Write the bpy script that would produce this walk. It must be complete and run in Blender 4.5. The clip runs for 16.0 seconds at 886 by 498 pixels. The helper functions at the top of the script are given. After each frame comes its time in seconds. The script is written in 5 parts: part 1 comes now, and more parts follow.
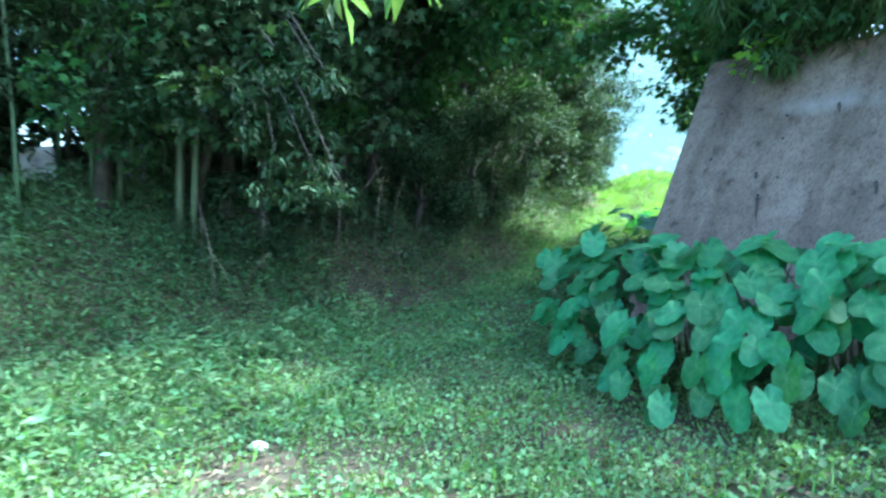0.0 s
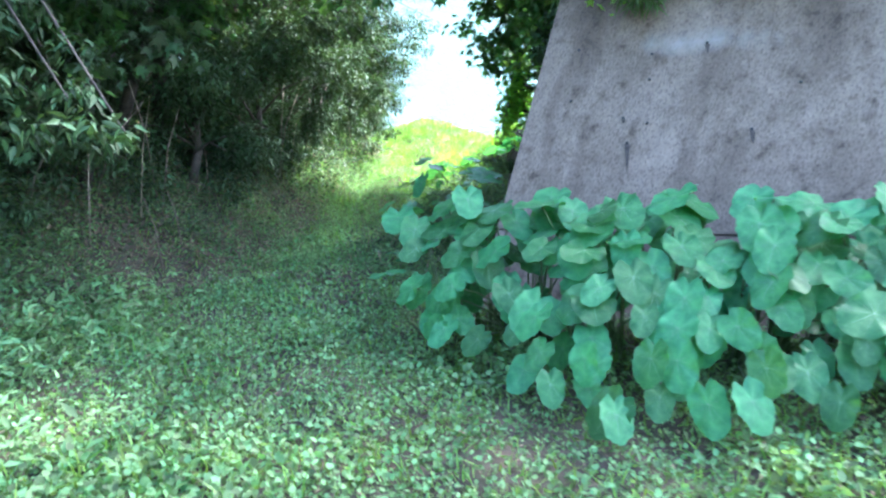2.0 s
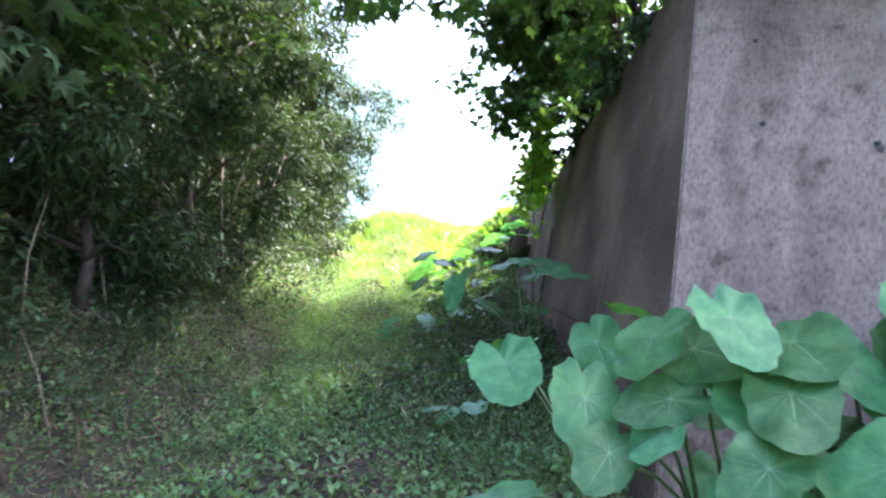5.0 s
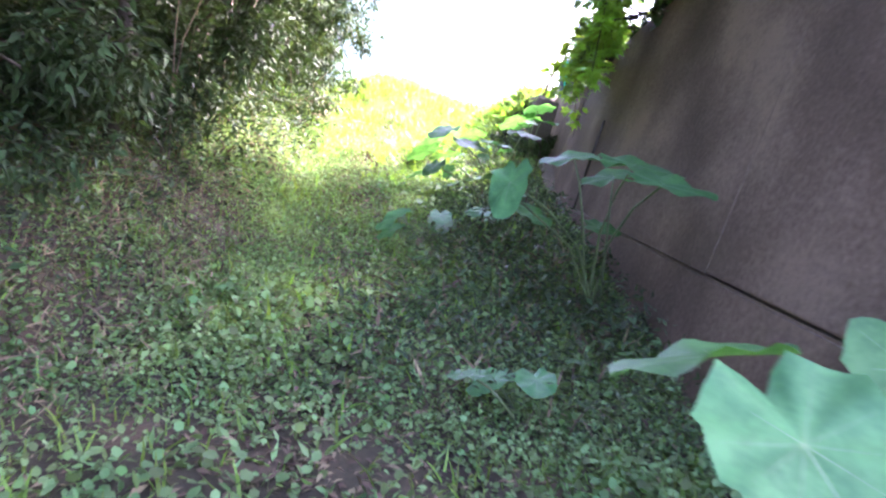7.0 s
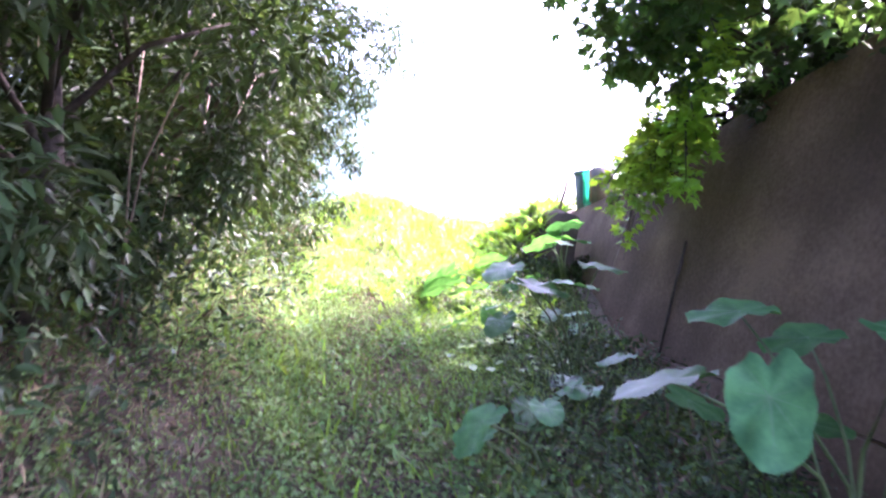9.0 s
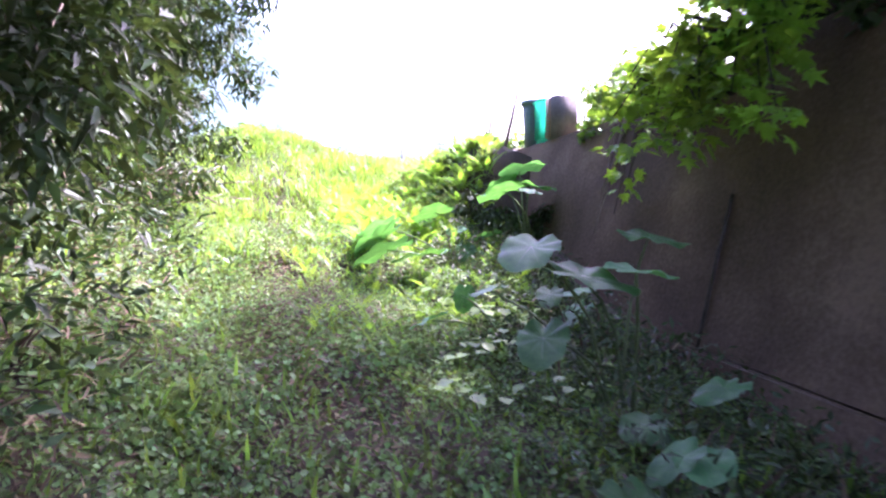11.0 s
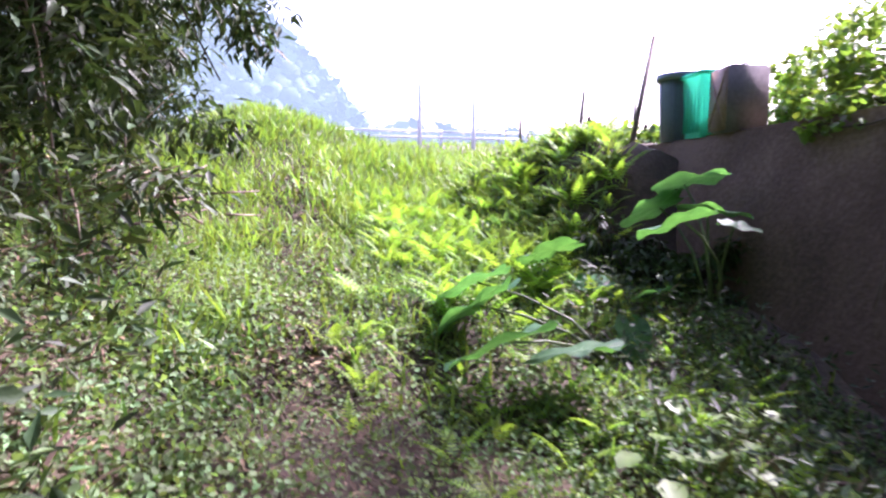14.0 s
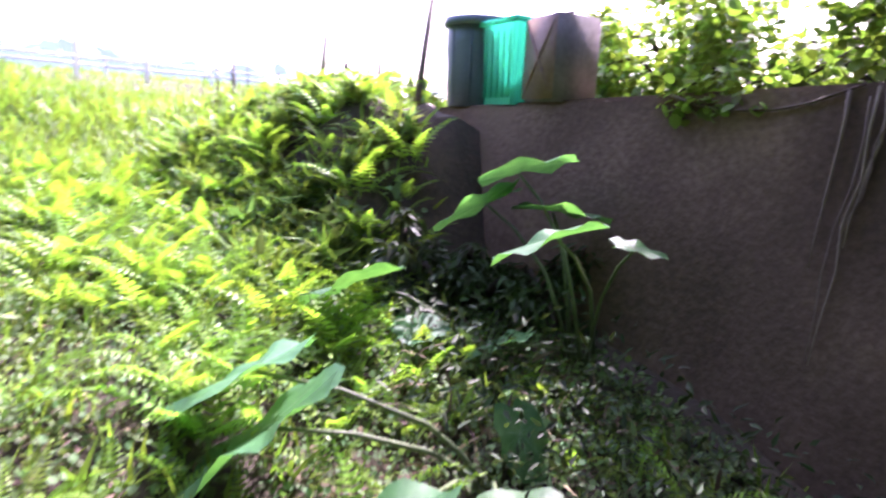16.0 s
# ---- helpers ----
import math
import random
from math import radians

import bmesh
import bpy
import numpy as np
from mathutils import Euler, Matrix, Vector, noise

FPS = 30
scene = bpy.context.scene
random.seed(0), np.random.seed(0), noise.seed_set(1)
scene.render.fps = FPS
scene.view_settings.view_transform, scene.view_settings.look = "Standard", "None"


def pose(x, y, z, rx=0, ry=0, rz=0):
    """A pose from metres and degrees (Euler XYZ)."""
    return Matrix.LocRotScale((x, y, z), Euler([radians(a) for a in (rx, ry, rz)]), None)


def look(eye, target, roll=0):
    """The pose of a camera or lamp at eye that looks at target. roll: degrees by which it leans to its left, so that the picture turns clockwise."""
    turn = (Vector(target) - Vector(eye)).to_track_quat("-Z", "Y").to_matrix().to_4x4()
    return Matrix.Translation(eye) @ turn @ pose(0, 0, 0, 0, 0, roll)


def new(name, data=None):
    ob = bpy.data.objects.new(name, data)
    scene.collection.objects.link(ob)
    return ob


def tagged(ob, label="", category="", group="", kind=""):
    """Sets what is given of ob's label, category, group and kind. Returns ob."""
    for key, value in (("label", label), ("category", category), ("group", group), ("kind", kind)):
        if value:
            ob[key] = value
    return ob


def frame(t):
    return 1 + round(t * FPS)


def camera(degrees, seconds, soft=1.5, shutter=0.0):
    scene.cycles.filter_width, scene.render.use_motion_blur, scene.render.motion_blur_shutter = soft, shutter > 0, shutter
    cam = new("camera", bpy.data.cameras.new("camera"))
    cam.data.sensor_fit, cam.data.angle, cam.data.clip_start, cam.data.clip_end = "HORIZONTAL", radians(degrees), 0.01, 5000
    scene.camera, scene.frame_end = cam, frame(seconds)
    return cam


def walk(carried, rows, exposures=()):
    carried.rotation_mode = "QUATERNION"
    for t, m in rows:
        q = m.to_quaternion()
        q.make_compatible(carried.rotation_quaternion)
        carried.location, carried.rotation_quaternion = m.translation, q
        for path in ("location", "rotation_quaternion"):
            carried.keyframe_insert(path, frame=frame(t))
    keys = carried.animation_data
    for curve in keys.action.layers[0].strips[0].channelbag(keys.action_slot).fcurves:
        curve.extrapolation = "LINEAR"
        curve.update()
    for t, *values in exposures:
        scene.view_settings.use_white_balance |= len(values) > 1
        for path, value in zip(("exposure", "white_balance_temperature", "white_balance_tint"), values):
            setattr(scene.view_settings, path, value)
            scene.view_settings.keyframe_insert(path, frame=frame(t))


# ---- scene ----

cam = camera(66.7, 16.0, soft=2.3, shutter=0.5)
PATH = [
    (0, (4.887, 0.912, 1.380), (3.760, 2.563, 1.314), -0.1),
    (0.5, (4.498, 1.024, 1.362), (3.618, 2.820, 1.320), 1.9),
    (1, (4.255, 1.263, 1.379), (3.659, 3.167, 1.240), -2.2),
    (1.5, (3.921, 1.573, 1.376), (3.303, 3.463, 1.164), -0.6),
    (2, (3.555, 1.895, 1.407), (3.104, 3.832, 1.193), -0.6),
    (2.5, (3.282, 2.362, 1.320), (2.810, 4.288, 1.060), -1.9),
    (3, (2.978, 2.810, 1.328), (2.415, 4.693, 0.955), -2.9),
    (3.5, (2.753, 3.220, 1.429), (2.220, 5.148, 1.417), -3.8),
    (4, (2.610, 3.645, 1.444), (2.240, 5.609, 1.527), -4.2),
    (4.2, (2.478, 3.830, 1.412), (2.129, 5.797, 1.503), -4.5),
    (6.3, (1.836, 5.524, 1.485), (1.711, 7.519, 1.430), -2.5),
    (6.5, (1.762, 5.674, 1.461), (1.539, 7.659, 1.363), -1.8),
    (7, (1.569, 6.086, 1.454), (1.392, 8.058, 1.175), 3.6),
    (7.5, (1.431, 6.453, 1.520), (1.199, 8.418, 1.234), 0.7),
    (8, (1.134, 6.728, 1.536), (0.919, 8.707, 1.347), 1.0),
    (8.5, (1.033, 7.150, 1.624), (0.988, 9.147, 1.534), 1.7),
    (9, (0.796, 7.551, 1.676), (0.732, 9.549, 1.720), 0.3),
    (9.2, (0.744, 7.692, 1.690), (0.789, 9.691, 1.755), -0.6),
    (11.3, (0.276, 9.348, 1.843), (0.556, 11.322, 1.677), -0.3),
    (11.5, (0.227, 9.506, 1.825), (0.402, 11.491, 1.654), -0.8),
    (12, (0.131, 9.874, 1.898), (0.431, 11.833, 1.628), 0.1),
    (12.5, (0.180, 10.253, 1.946), (0.504, 12.213, 1.719), -0.6),
    (13, (0.079, 10.653, 1.968), (0.356, 12.620, 1.736), 0.7),
    (13.5, (0.084, 11.036, 2.042), (0.367, 13.005, 1.839), 1.5),
    (14, (0.036, 11.441, 2.065), (0.301, 13.414, 1.869), 0.8),
    (14.5, (-0.094, 11.804, 2.101), (0.245, 13.758, 1.839), 1.9),
    (15, (-0.046, 12.235, 2.138), (0.332, 14.172, 1.815), 1.6),
    (15.4, (-0.037, 12.524, 2.142), (0.410, 14.442, 1.794), 1.5),
    (15.5, (-0.008, 12.609, 2.153), (0.606, 14.478, 1.791), 2.4),
    (16, (0.077, 12.903, 2.208), (1.189, 14.532, 1.876), 3.2),
]
walk(cam, [(t, look(eye, target, roll)) for t, eye, target, roll in PATH],
     exposures=[(0, 2.95, 4700, -4), (0.6, 3.5, 4750, 2), (1.0, 3.55, 4850, 8), (3.0, 3.55, 5250, 10), (4.2, 3.5, 5550, 22), (6.3, 3.65, 5850, 34), (7.5, 4.3, 5850, 49), (9.2, 3.75, 5600, 53), (11.3, 3.15, 5500, 54), (12.5, 2.9, 5500, 55), (14.5, 2.2, 5700, 52), (15.5, 2.2, 5750, 51), (16, 2.7, 5750, 53)])

# ---------------------------------------------------------------- light
SUN_AZ, SUN_EL = radians(55), radians(47)      # clockwise from +y
world = bpy.data.worlds.new("sky")
scene.world = world
world.use_nodes = True
wn = world.node_tree.nodes
sky = wn.new("ShaderNodeTexSky")
sky.sky_type, sky.sun_disc, sky.sun_elevation, sky.sun_rotation = "NISHITA", False, SUN_EL, SUN_AZ
sky.air_density, sky.dust_density = 1.2, 4.0
wn["Background"].inputs["Strength"].default_value = 0.15
world.node_tree.links.new(sky.outputs[0], wn["Background"].inputs["Color"])
sun = new("sun", bpy.data.lights.new("sun", "SUN"))
sun.data.energy, sun.data.angle, sun.data.color = 3.5, radians(2.5), (1.0, 0.94, 0.82)
sun.matrix_world = look((0, 0, 0), (-math.sin(SUN_AZ) * math.cos(SUN_EL), -math.cos(SUN_AZ) * math.cos(SUN_EL), -math.sin(SUN_EL)))
sun.location = (20, 30, 40)


# ---------------------------------------------------------------- materials
def material(name, base, dark, scale=6.0, rough=0.8, bump=0.3, fine=60.0, island=0.0, through_light=0.0, spec=0.4, metal=0.0, obj=0.0, third=None, tint=(1.9, 1.9, 0.7)):
    """Two-scale noise between two colours, with relief; island: variation from leaf to leaf; through_light: share let through."""
    m = bpy.data.materials.new(name)
    m.use_nodes = True
    n, l = m.node_tree.nodes, m.node_tree.links
    b = n["Principled BSDF"]
    b.inputs["Roughness"].default_value, b.inputs["Metallic"].default_value = rough, metal
    b.inputs["Specular IOR Level"].default_value = spec
    co = n.new("ShaderNodeTexCoord")
    big, small = n.new("ShaderNodeTexNoise"), n.new("ShaderNodeTexNoise")
    big.inputs["Scale"].default_value, small.inputs["Scale"].default_value = scale, fine
    big.inputs["Detail"].default_value, small.inputs["Detail"].default_value = 5, 3
    for k in (big, small):
        l.new(co.outputs["Object"], k.inputs["Vector"])
    add = n.new("ShaderNodeMath")
    add.operation = "MULTIPLY_ADD"
    add.inputs[1].default_value = 0.35
    l.new(small.outputs["Fac"], add.inputs[0])
    l.new(big.outputs["Fac"], add.inputs[2])
    ramp = n.new("ShaderNodeValToRGB")
    e = ramp.color_ramp.elements
    e[0].position, e[0].color = 0.5, (*dark, 1)
    e[1].position, e[1].color = 0.85, (*base, 1)
    if third:
        x = e.new(0.68)
        x.color = (*third, 1)
    l.new(add.outputs[0], ramp.inputs["Fac"])
    col = ramp.outputs["Color"]
    if island or obj:
        hsv = n.new("ShaderNodeHueSaturation")
        src = n.new("ShaderNodeNewGeometry").outputs["Random Per Island"] if island else n.new("ShaderNodeObjectInfo").outputs["Random"]
        amp = island or obj
        mp, mh = n.new("ShaderNodeMapRange"), n.new("ShaderNodeMapRange")
        mp.inputs["To Min"].default_value, mp.inputs["To Max"].default_value = 1 - amp, 1 + amp
        mh.inputs["To Min"].default_value, mh.inputs["To Max"].default_value = 0.5 - 0.06 * amp, 0.5 + 0.05 * amp
        l.new(src, mp.inputs["Value"])
        l.new(src, mh.inputs["Value"])
        l.new(mp.outputs[0], hsv.inputs["Value"])
        l.new(mh.outputs[0], hsv.inputs["Hue"])
        l.new(col, hsv.inputs["Color"])
        col = hsv.outputs["Color"]
    l.new(col, b.inputs["Base Color"])
    if bump:
        bp = n.new("ShaderNodeBump")
        bp.inputs["Strength"].default_value, bp.inputs["Distance"].default_value = bump, 0.02
        l.new(add.outputs[0], bp.inputs["Height"])
        l.new(bp.outputs["Normal"], b.inputs["Normal"])
    if through_light:
        tr, mix = n.new("ShaderNodeBsdfTranslucent"), n.new("ShaderNodeMixShader")
        warm = n.new("ShaderNodeMix")
        warm.data_type, warm.blend_type = "RGBA", "MULTIPLY"
        warm.inputs["Factor"].default_value = 1.0
        warm.inputs["B"].default_value = (*tint, 1)
        l.new(col, warm.inputs["A"])
        l.new(warm.outputs["Result"], tr.inputs["Color"])
        mix.inputs["Fac"].default_value = through_light
        l.new(b.outputs[0], mix.inputs[1])
        l.new(tr.outputs[0], mix.inputs[2])
        l.new(mix.outputs[0], n["Material Output"].inputs["Surface"])
    return m


M_SOIL = material("soil_and_litter", (0.095, 0.066, 0.042), (0.035, 0.026, 0.017), 2.5, 0.95, 0.8, 40, third=(0.055, 0.046, 0.026))
M_WEED = material("weed_leaf", (0.165, 0.245, 0.105), (0.08, 0.15, 0.06), 3, 0.65, 0.0, 20, island=0.55, through_light=0.3, spec=0.25)
M_GRASS = material("grass_blade", (0.165, 0.275, 0.05), (0.09, 0.165, 0.032), 2, 0.5, 0.0, 20, island=0.4, through_light=0.35)
M_LITTER = material("dry_leaf", (0.215, 0.155, 0.09), (0.09, 0.064, 0.04), 5, 0.8, 0.1, 30, island=0.6)
M_TARO = material("taro_leaf", (0.075, 0.215, 0.075), (0.04, 0.13, 0.05), 4, 0.5, 0.12, 24, obj=0.35, through_light=0.36, spec=0.3)
M_STALK = material("taro_stalk", (0.12, 0.17, 0.06), (0.06, 0.09, 0.035), 8, 0.5, 0.1, 60, through_light=0.1)
M_VEIN = material("taro_vein", (0.20, 0.34, 0.16), (0.13, 0.25, 0.10), 8, 0.5, 0.0, 60)
M_SHRUB = material("shrub_leaf", (0.058, 0.092, 0.038), (0.024, 0.046, 0.018), 1.5, 0.55, 0.0, 12, island=0.5, through_light=0.14, spec=0.2)
M_MAPLE = material("maple_leaf", (0.085, 0.17, 0.055), (0.045, 0.10, 0.035), 1.5, 0.5, 0.0, 12, island=0.4, through_light=0.42)
M_BAMLEAF = material("bamboo_leaf", (0.10, 0.16, 0.06), (0.05, 0.09, 0.035), 1.5, 0.5, 0.0, 12, island=0.45, through_light=0.45)
M_CULM = material("bamboo_culm", (0.11, 0.15, 0.06), (0.05, 0.075, 0.035), 4, 0.45, 0.05, 40, obj=0.35)
M_BARK = material("bark", (0.09, 0.07, 0.055), (0.03, 0.024, 0.02), 9, 0.9, 0.7, 50)
M_FERN = material("fern_frond", (0.22, 0.39, 0.05), (0.13, 0.26, 0.03), 3, 0.5, 0.0, 20, obj=0.25, through_light=0.4)


def concrete():
    m = bpy.data.materials.new("weathered_concrete")
    m.use_nodes = True
    n, l = m.node_tree.nodes, m.node_tree.links
    b = n["Principled BSDF"]
    b.inputs["Roughness"].default_value = 0.9
    b.inputs["Specular IOR Level"].default_value = 0.25
    co = n.new("ShaderNodeTexCoord")
    sep, com = n.new("ShaderNodeSeparateXYZ"), n.new("ShaderNodeCombineXYZ")
    l.new(co.outputs["Object"], sep.inputs[0])
    for axis, batter in (("X", -0.24), ("Y", -0.39)):      # streaks run down the battered faces
        k = n.new("ShaderNodeMath")
        k.operation = "MULTIPLY_ADD"
        k.inputs[1].default_value = batter
        l.new(sep.outputs["Z"], k.inputs[0])
        l.new(sep.outputs[axis], k.inputs[2])
        l.new(k.outputs[0], com.inputs[axis])
    l.new(sep.outputs["Z"], com.inputs["Z"])

    def tex(scale, stretch, detail=6):
        mp = n.new("ShaderNodeMapping")
        mp.inputs["Scale"].default_value = stretch
        t = n.new("ShaderNodeTexNoise")
        t.inputs["Scale"].default_value, t.inputs["Detail"].default_value = scale, detail
        l.new(com.outputs[0], mp.inputs["Vector"])
        l.new(mp.outputs[0], t.inputs["Vector"])
        return t.outputs["Fac"]

    def ramp(fac, *stops):
        r = n.new("ShaderNodeValToRGB")
        el = r.color_ramp.elements
        el[0].position, el[0].color = stops[0][0], (*stops[0][1], 1)
        el[1].position, el[1].color = stops[-1][0], (*stops[-1][1], 1)
        for p, c in stops[1:-1]:
            el.new(p).color = (*c, 1)
        l.new(fac, r.inputs["Fac"])
        return r.outputs["Color"]

    def mixed(a, bb, mode, fac):
        x = n.new("ShaderNodeMix")
        x.data_type, x.blend_type = "RGBA", mode
        x.inputs["Factor"].default_value = fac
        l.new(a, x.inputs["A"])
        l.new(bb, x.inputs["B"])
        return x.outputs["Result"]

    base = ramp(tex(0.9, (1, 1, 1), 8), (0.3, (0.098, 0.073, 0.053)), (0.5, (0.142, 0.108, 0.080)), (0.7, (0.19, 0.147, 0.114)))
    streak = ramp(tex(2.3, (1.5, 1.5, 0.33), 14), (0.30, (0.62, 0.60, 0.59)), (0.48, (1, 1, 1)), (0.62, (1.05, 1.05, 1.06)), (0.74, (1.5, 1.5, 1.52)))
    pits = ramp(tex(60, (1, 1, 0.6), 9), (0.32, (0.45, 0.43, 0.42)), (0.47, (1, 1, 1)), (0.70, (1.4, 1.38, 1.36)))
    spots = ramp(tex(9, (1, 1, 1), 8), (0.28, (0.45, 0.42, 0.40)), (0.42, (1, 1, 1)), (0.70, (1.25, 1.25, 1.26)))
    col = mixed(mixed(mixed(base, streak, "MULTIPLY", 0.9), pits, "MULTIPLY", 0.6), spots, "MULTIPLY", 0.85)
    # pale lime bloom along a pour line
    line = n.new("ShaderNodeMath")
    line.operation = "SUBTRACT"
    line.inputs[1].default_value = 2.50
    l.new(sep.outputs["Z"], line.inputs[0])
    near = n.new("ShaderNodeMath")
    near.operation = "ABSOLUTE"
    l.new(line.outputs[0], near.inputs[0])
    band = n.new("ShaderNodeMapRange")
    band.inputs["From Min"].default_value, band.inputs["From Max"].default_value = 0.13, 0.0
    l.new(near.outputs[0], band.inputs["Value"])
    rag = n.new("ShaderNodeMapRange")
    rag.inputs["From Min"].default_value, rag.inputs["From Max"].default_value = 0.54, 0.80
    l.new(tex(2.4, (1, 1, 0.6), 7), rag.inputs["Value"])
    both = n.new("ShaderNodeMath")
    both.operation = "MULTIPLY"
    l.new(band.outputs[0], both.inputs[0])
    l.new(rag.outputs[0], both.inputs[1])
    bloom = n.new("ShaderNodeMix")
    bloom.data_type = "RGBA"
    l.new(both.outputs[0], bloom.inputs["Factor"])
    l.new(col, bloom.inputs["A"])
    bloom.inputs["B"].default_value = (0.30, 0.27, 0.245, 1)
    col = bloom.outputs["Result"]
    l.new(col, b.inputs["Base Color"])
    bp = n.new("ShaderNodeBump")
    bp.inputs["Strength"].default_value, bp.inputs["Distance"].default_value = 0.6, 0.012
    l.new(tex(30, (1, 1, 1), 8), bp.inputs["Height"])
    l.new(bp.outputs["Normal"], b.inputs["Normal"])
    return m


M_CONC = concrete()
M_SILT = material("brown_stained_concrete", (0.245, 0.17, 0.118), (0.088, 0.061, 0.043), 1.1, 0.95, 0.7, 38, third=(0.15, 0.102, 0.071), spec=0.15)
M_BIN = material("slate_blue_plastic", (0.15, 0.21, 0.27), (0.10, 0.15, 0.20), 5, 0.45, 0.05, 60)
M_TEAL = material("teal_plastic", (0.05, 0.70, 0.54), (0.035, 0.6, 0.46), 5, 0.4, 0.03, 60, through_light=0.5, tint=(1.2, 1.25, 1.3))
M_BROWN = material("rusty_brown_sheet", (0.42, 0.29, 0.24), (0.28, 0.185, 0.15), 5, 0.7, 0.3, 40)
M_GREYSIDE = material("grey_weathered_board", (0.28, 0.25, 0.26), (0.17, 0.15, 0.155), 6, 0.8, 0.3, 50)
M_WOOD = material("weathered_post", (0.20, 0.17, 0.14), (0.09, 0.075, 0.06), 12, 0.85, 0.5, 70)
M_WHITE = material("white_paint", (0.78, 0.78, 0.77), (0.6, 0.6, 0.59), 4, 0.5, 0.05, 60)
M_STONE = material("pale_stone", (0.5, 0.48, 0.45), (0.32, 0.30, 0.28), 8, 0.85, 0.4, 60)
M_BLACK = material("black_pipe", (0.02, 0.02, 0.02), (0.012, 0.012, 0.012), 6, 0.5, 0.0, 60)
M_CANE = material("dry_cane", (0.26, 0.20, 0.14), (0.13, 0.10, 0.07), 6, 0.75, 0.2, 60, obj=0.35)
M_HILL = material("far_wood_haze_glow", (0.075, 0.105, 0.07), (0.015, 0.03, 0.022), 0.05, 1.0, 0.0, 0.5, island=0.7, spec=0.0)
# Pale emission stands in for distance haze; the wood itself gives no light.
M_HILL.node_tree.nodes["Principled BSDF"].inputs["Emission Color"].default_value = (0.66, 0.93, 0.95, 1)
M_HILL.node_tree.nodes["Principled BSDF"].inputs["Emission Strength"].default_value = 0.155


# ---------------------------------------------------------------- builders
def part(name, bm, mat, parent=None, label="", smooth=True):
    me = bpy.data.meshes.new(name)
    bm.to_mesh(me)
    bm.free()
    return finish(name, me, mat, parent, label, smooth)


def finish(name, me, mat, parent=None, label="", smooth=True):
    me.materials.append(mat)
    if smooth:
        me.polygons.foreach_set("use_smooth", np.ones(len(me.polygons), bool))
    ob = new(name, me)
    ob.parent = parent
    if label:
        ob["label"] = label
    return ob


def raw_mesh(name, verts, faces):
    """A mesh from arrays; faces: (n, k) with k corners each."""
    verts, faces = np.asarray(verts, np.float32), np.asarray(faces, np.int32)
    me = bpy.data.meshes.new(name)
    me.vertices.add(len(verts))
    me.vertices.foreach_set("co", verts.ravel())
    n, k = faces.shape
    me.loops.add(n * k)
    me.loops.foreach_set("vertex_index", faces.ravel())
    me.polygons.add(n)
    me.polygons.foreach_set("loop_start", np.arange(0, n * k, k, dtype=np.int32))
    me.update(calc_edges=True)
    return me


def frames_from(ahead, up_hint, rng, twist=0.0):
    """Rotation matrices with y along ahead and z near up_hint."""
    y = ahead / np.linalg.norm(ahead, axis=1, keepdims=True)
    x = np.cross(y, up_hint)
    x /= np.linalg.norm(x, axis=1, keepdims=True) + 1e-9
    z = np.cross(x, y)
    a = rng.normal(0, twist, len(y))[:, None] if twist else np.zeros((len(y), 1))
    x, z = x * np.cos(a) + z * np.sin(a), z * np.cos(a) - x * np.sin(a)
    return np.stack([x, y, z], 2)


def scatter(name, tv, tf, places, rot, size):
    """Copies of a small template (vertices, faces) joined into one mesh."""
    tv = np.asarray(tv, float)
    v = np.einsum("nij,kj->nki", rot, tv) * np.asarray(size).reshape(len(places), 1, -1) + np.asarray(places)[:, None, :]
    f = np.asarray(tf)[None] + (np.arange(len(places)) * len(tv))[:, None, None]
    return raw_mesh(name, v.reshape(-1, 3), f.reshape(-1, len(tf[0])))


# leaf templates: stem at the origin, tip along +y
LANCE_V = [(0, 0, 0), (-0.16, 0.36, 0.05), (0, 1, -0.12), (0.16, 0.36, 0.05)]
LANCE_F = [(0, 2, 1), (0, 3, 2)]
ROUND_V = [(0, 0, 0), (-0.4, 0.3, 0.08), (-0.36, 0.7, 0.05), (0, 1, -0.06), (0.36, 0.7, 0.05), (0.4, 0.3, 0.08)]
ROUND_F = [(0, 2, 1), (0, 3, 2), (0, 4, 3), (0, 5, 4)]
BLADE_V = [(-0.05, 0, 0), (0.05, 0, 0), (-0.04, 0.5, 0.06), (0.04, 0.5, 0.06), (0, 1, -0.05)]
BLADE_F = [(0, 1, 2), (1, 3, 2), (2, 3, 4)]
PALM_V = [(0, 0, 0)] + [(r * math.sin(a), 0.35 + r * math.cos(a), z) for a, r, z in
          [(-2.0, 0.42, 0.0), (-1.5, 0.2, 0.04), (-1.05, 0.55, -0.03), (-0.55, 0.24, 0.04), (0, 0.65, -0.08), (0.55, 0.24, 0.04), (1.05, 0.55, -0.03), (1.5, 0.2, 0.04), (2.0, 0.42, 0.0)]]
PALM_F = [(0, i + 1, i) for i in range(1, 9)]


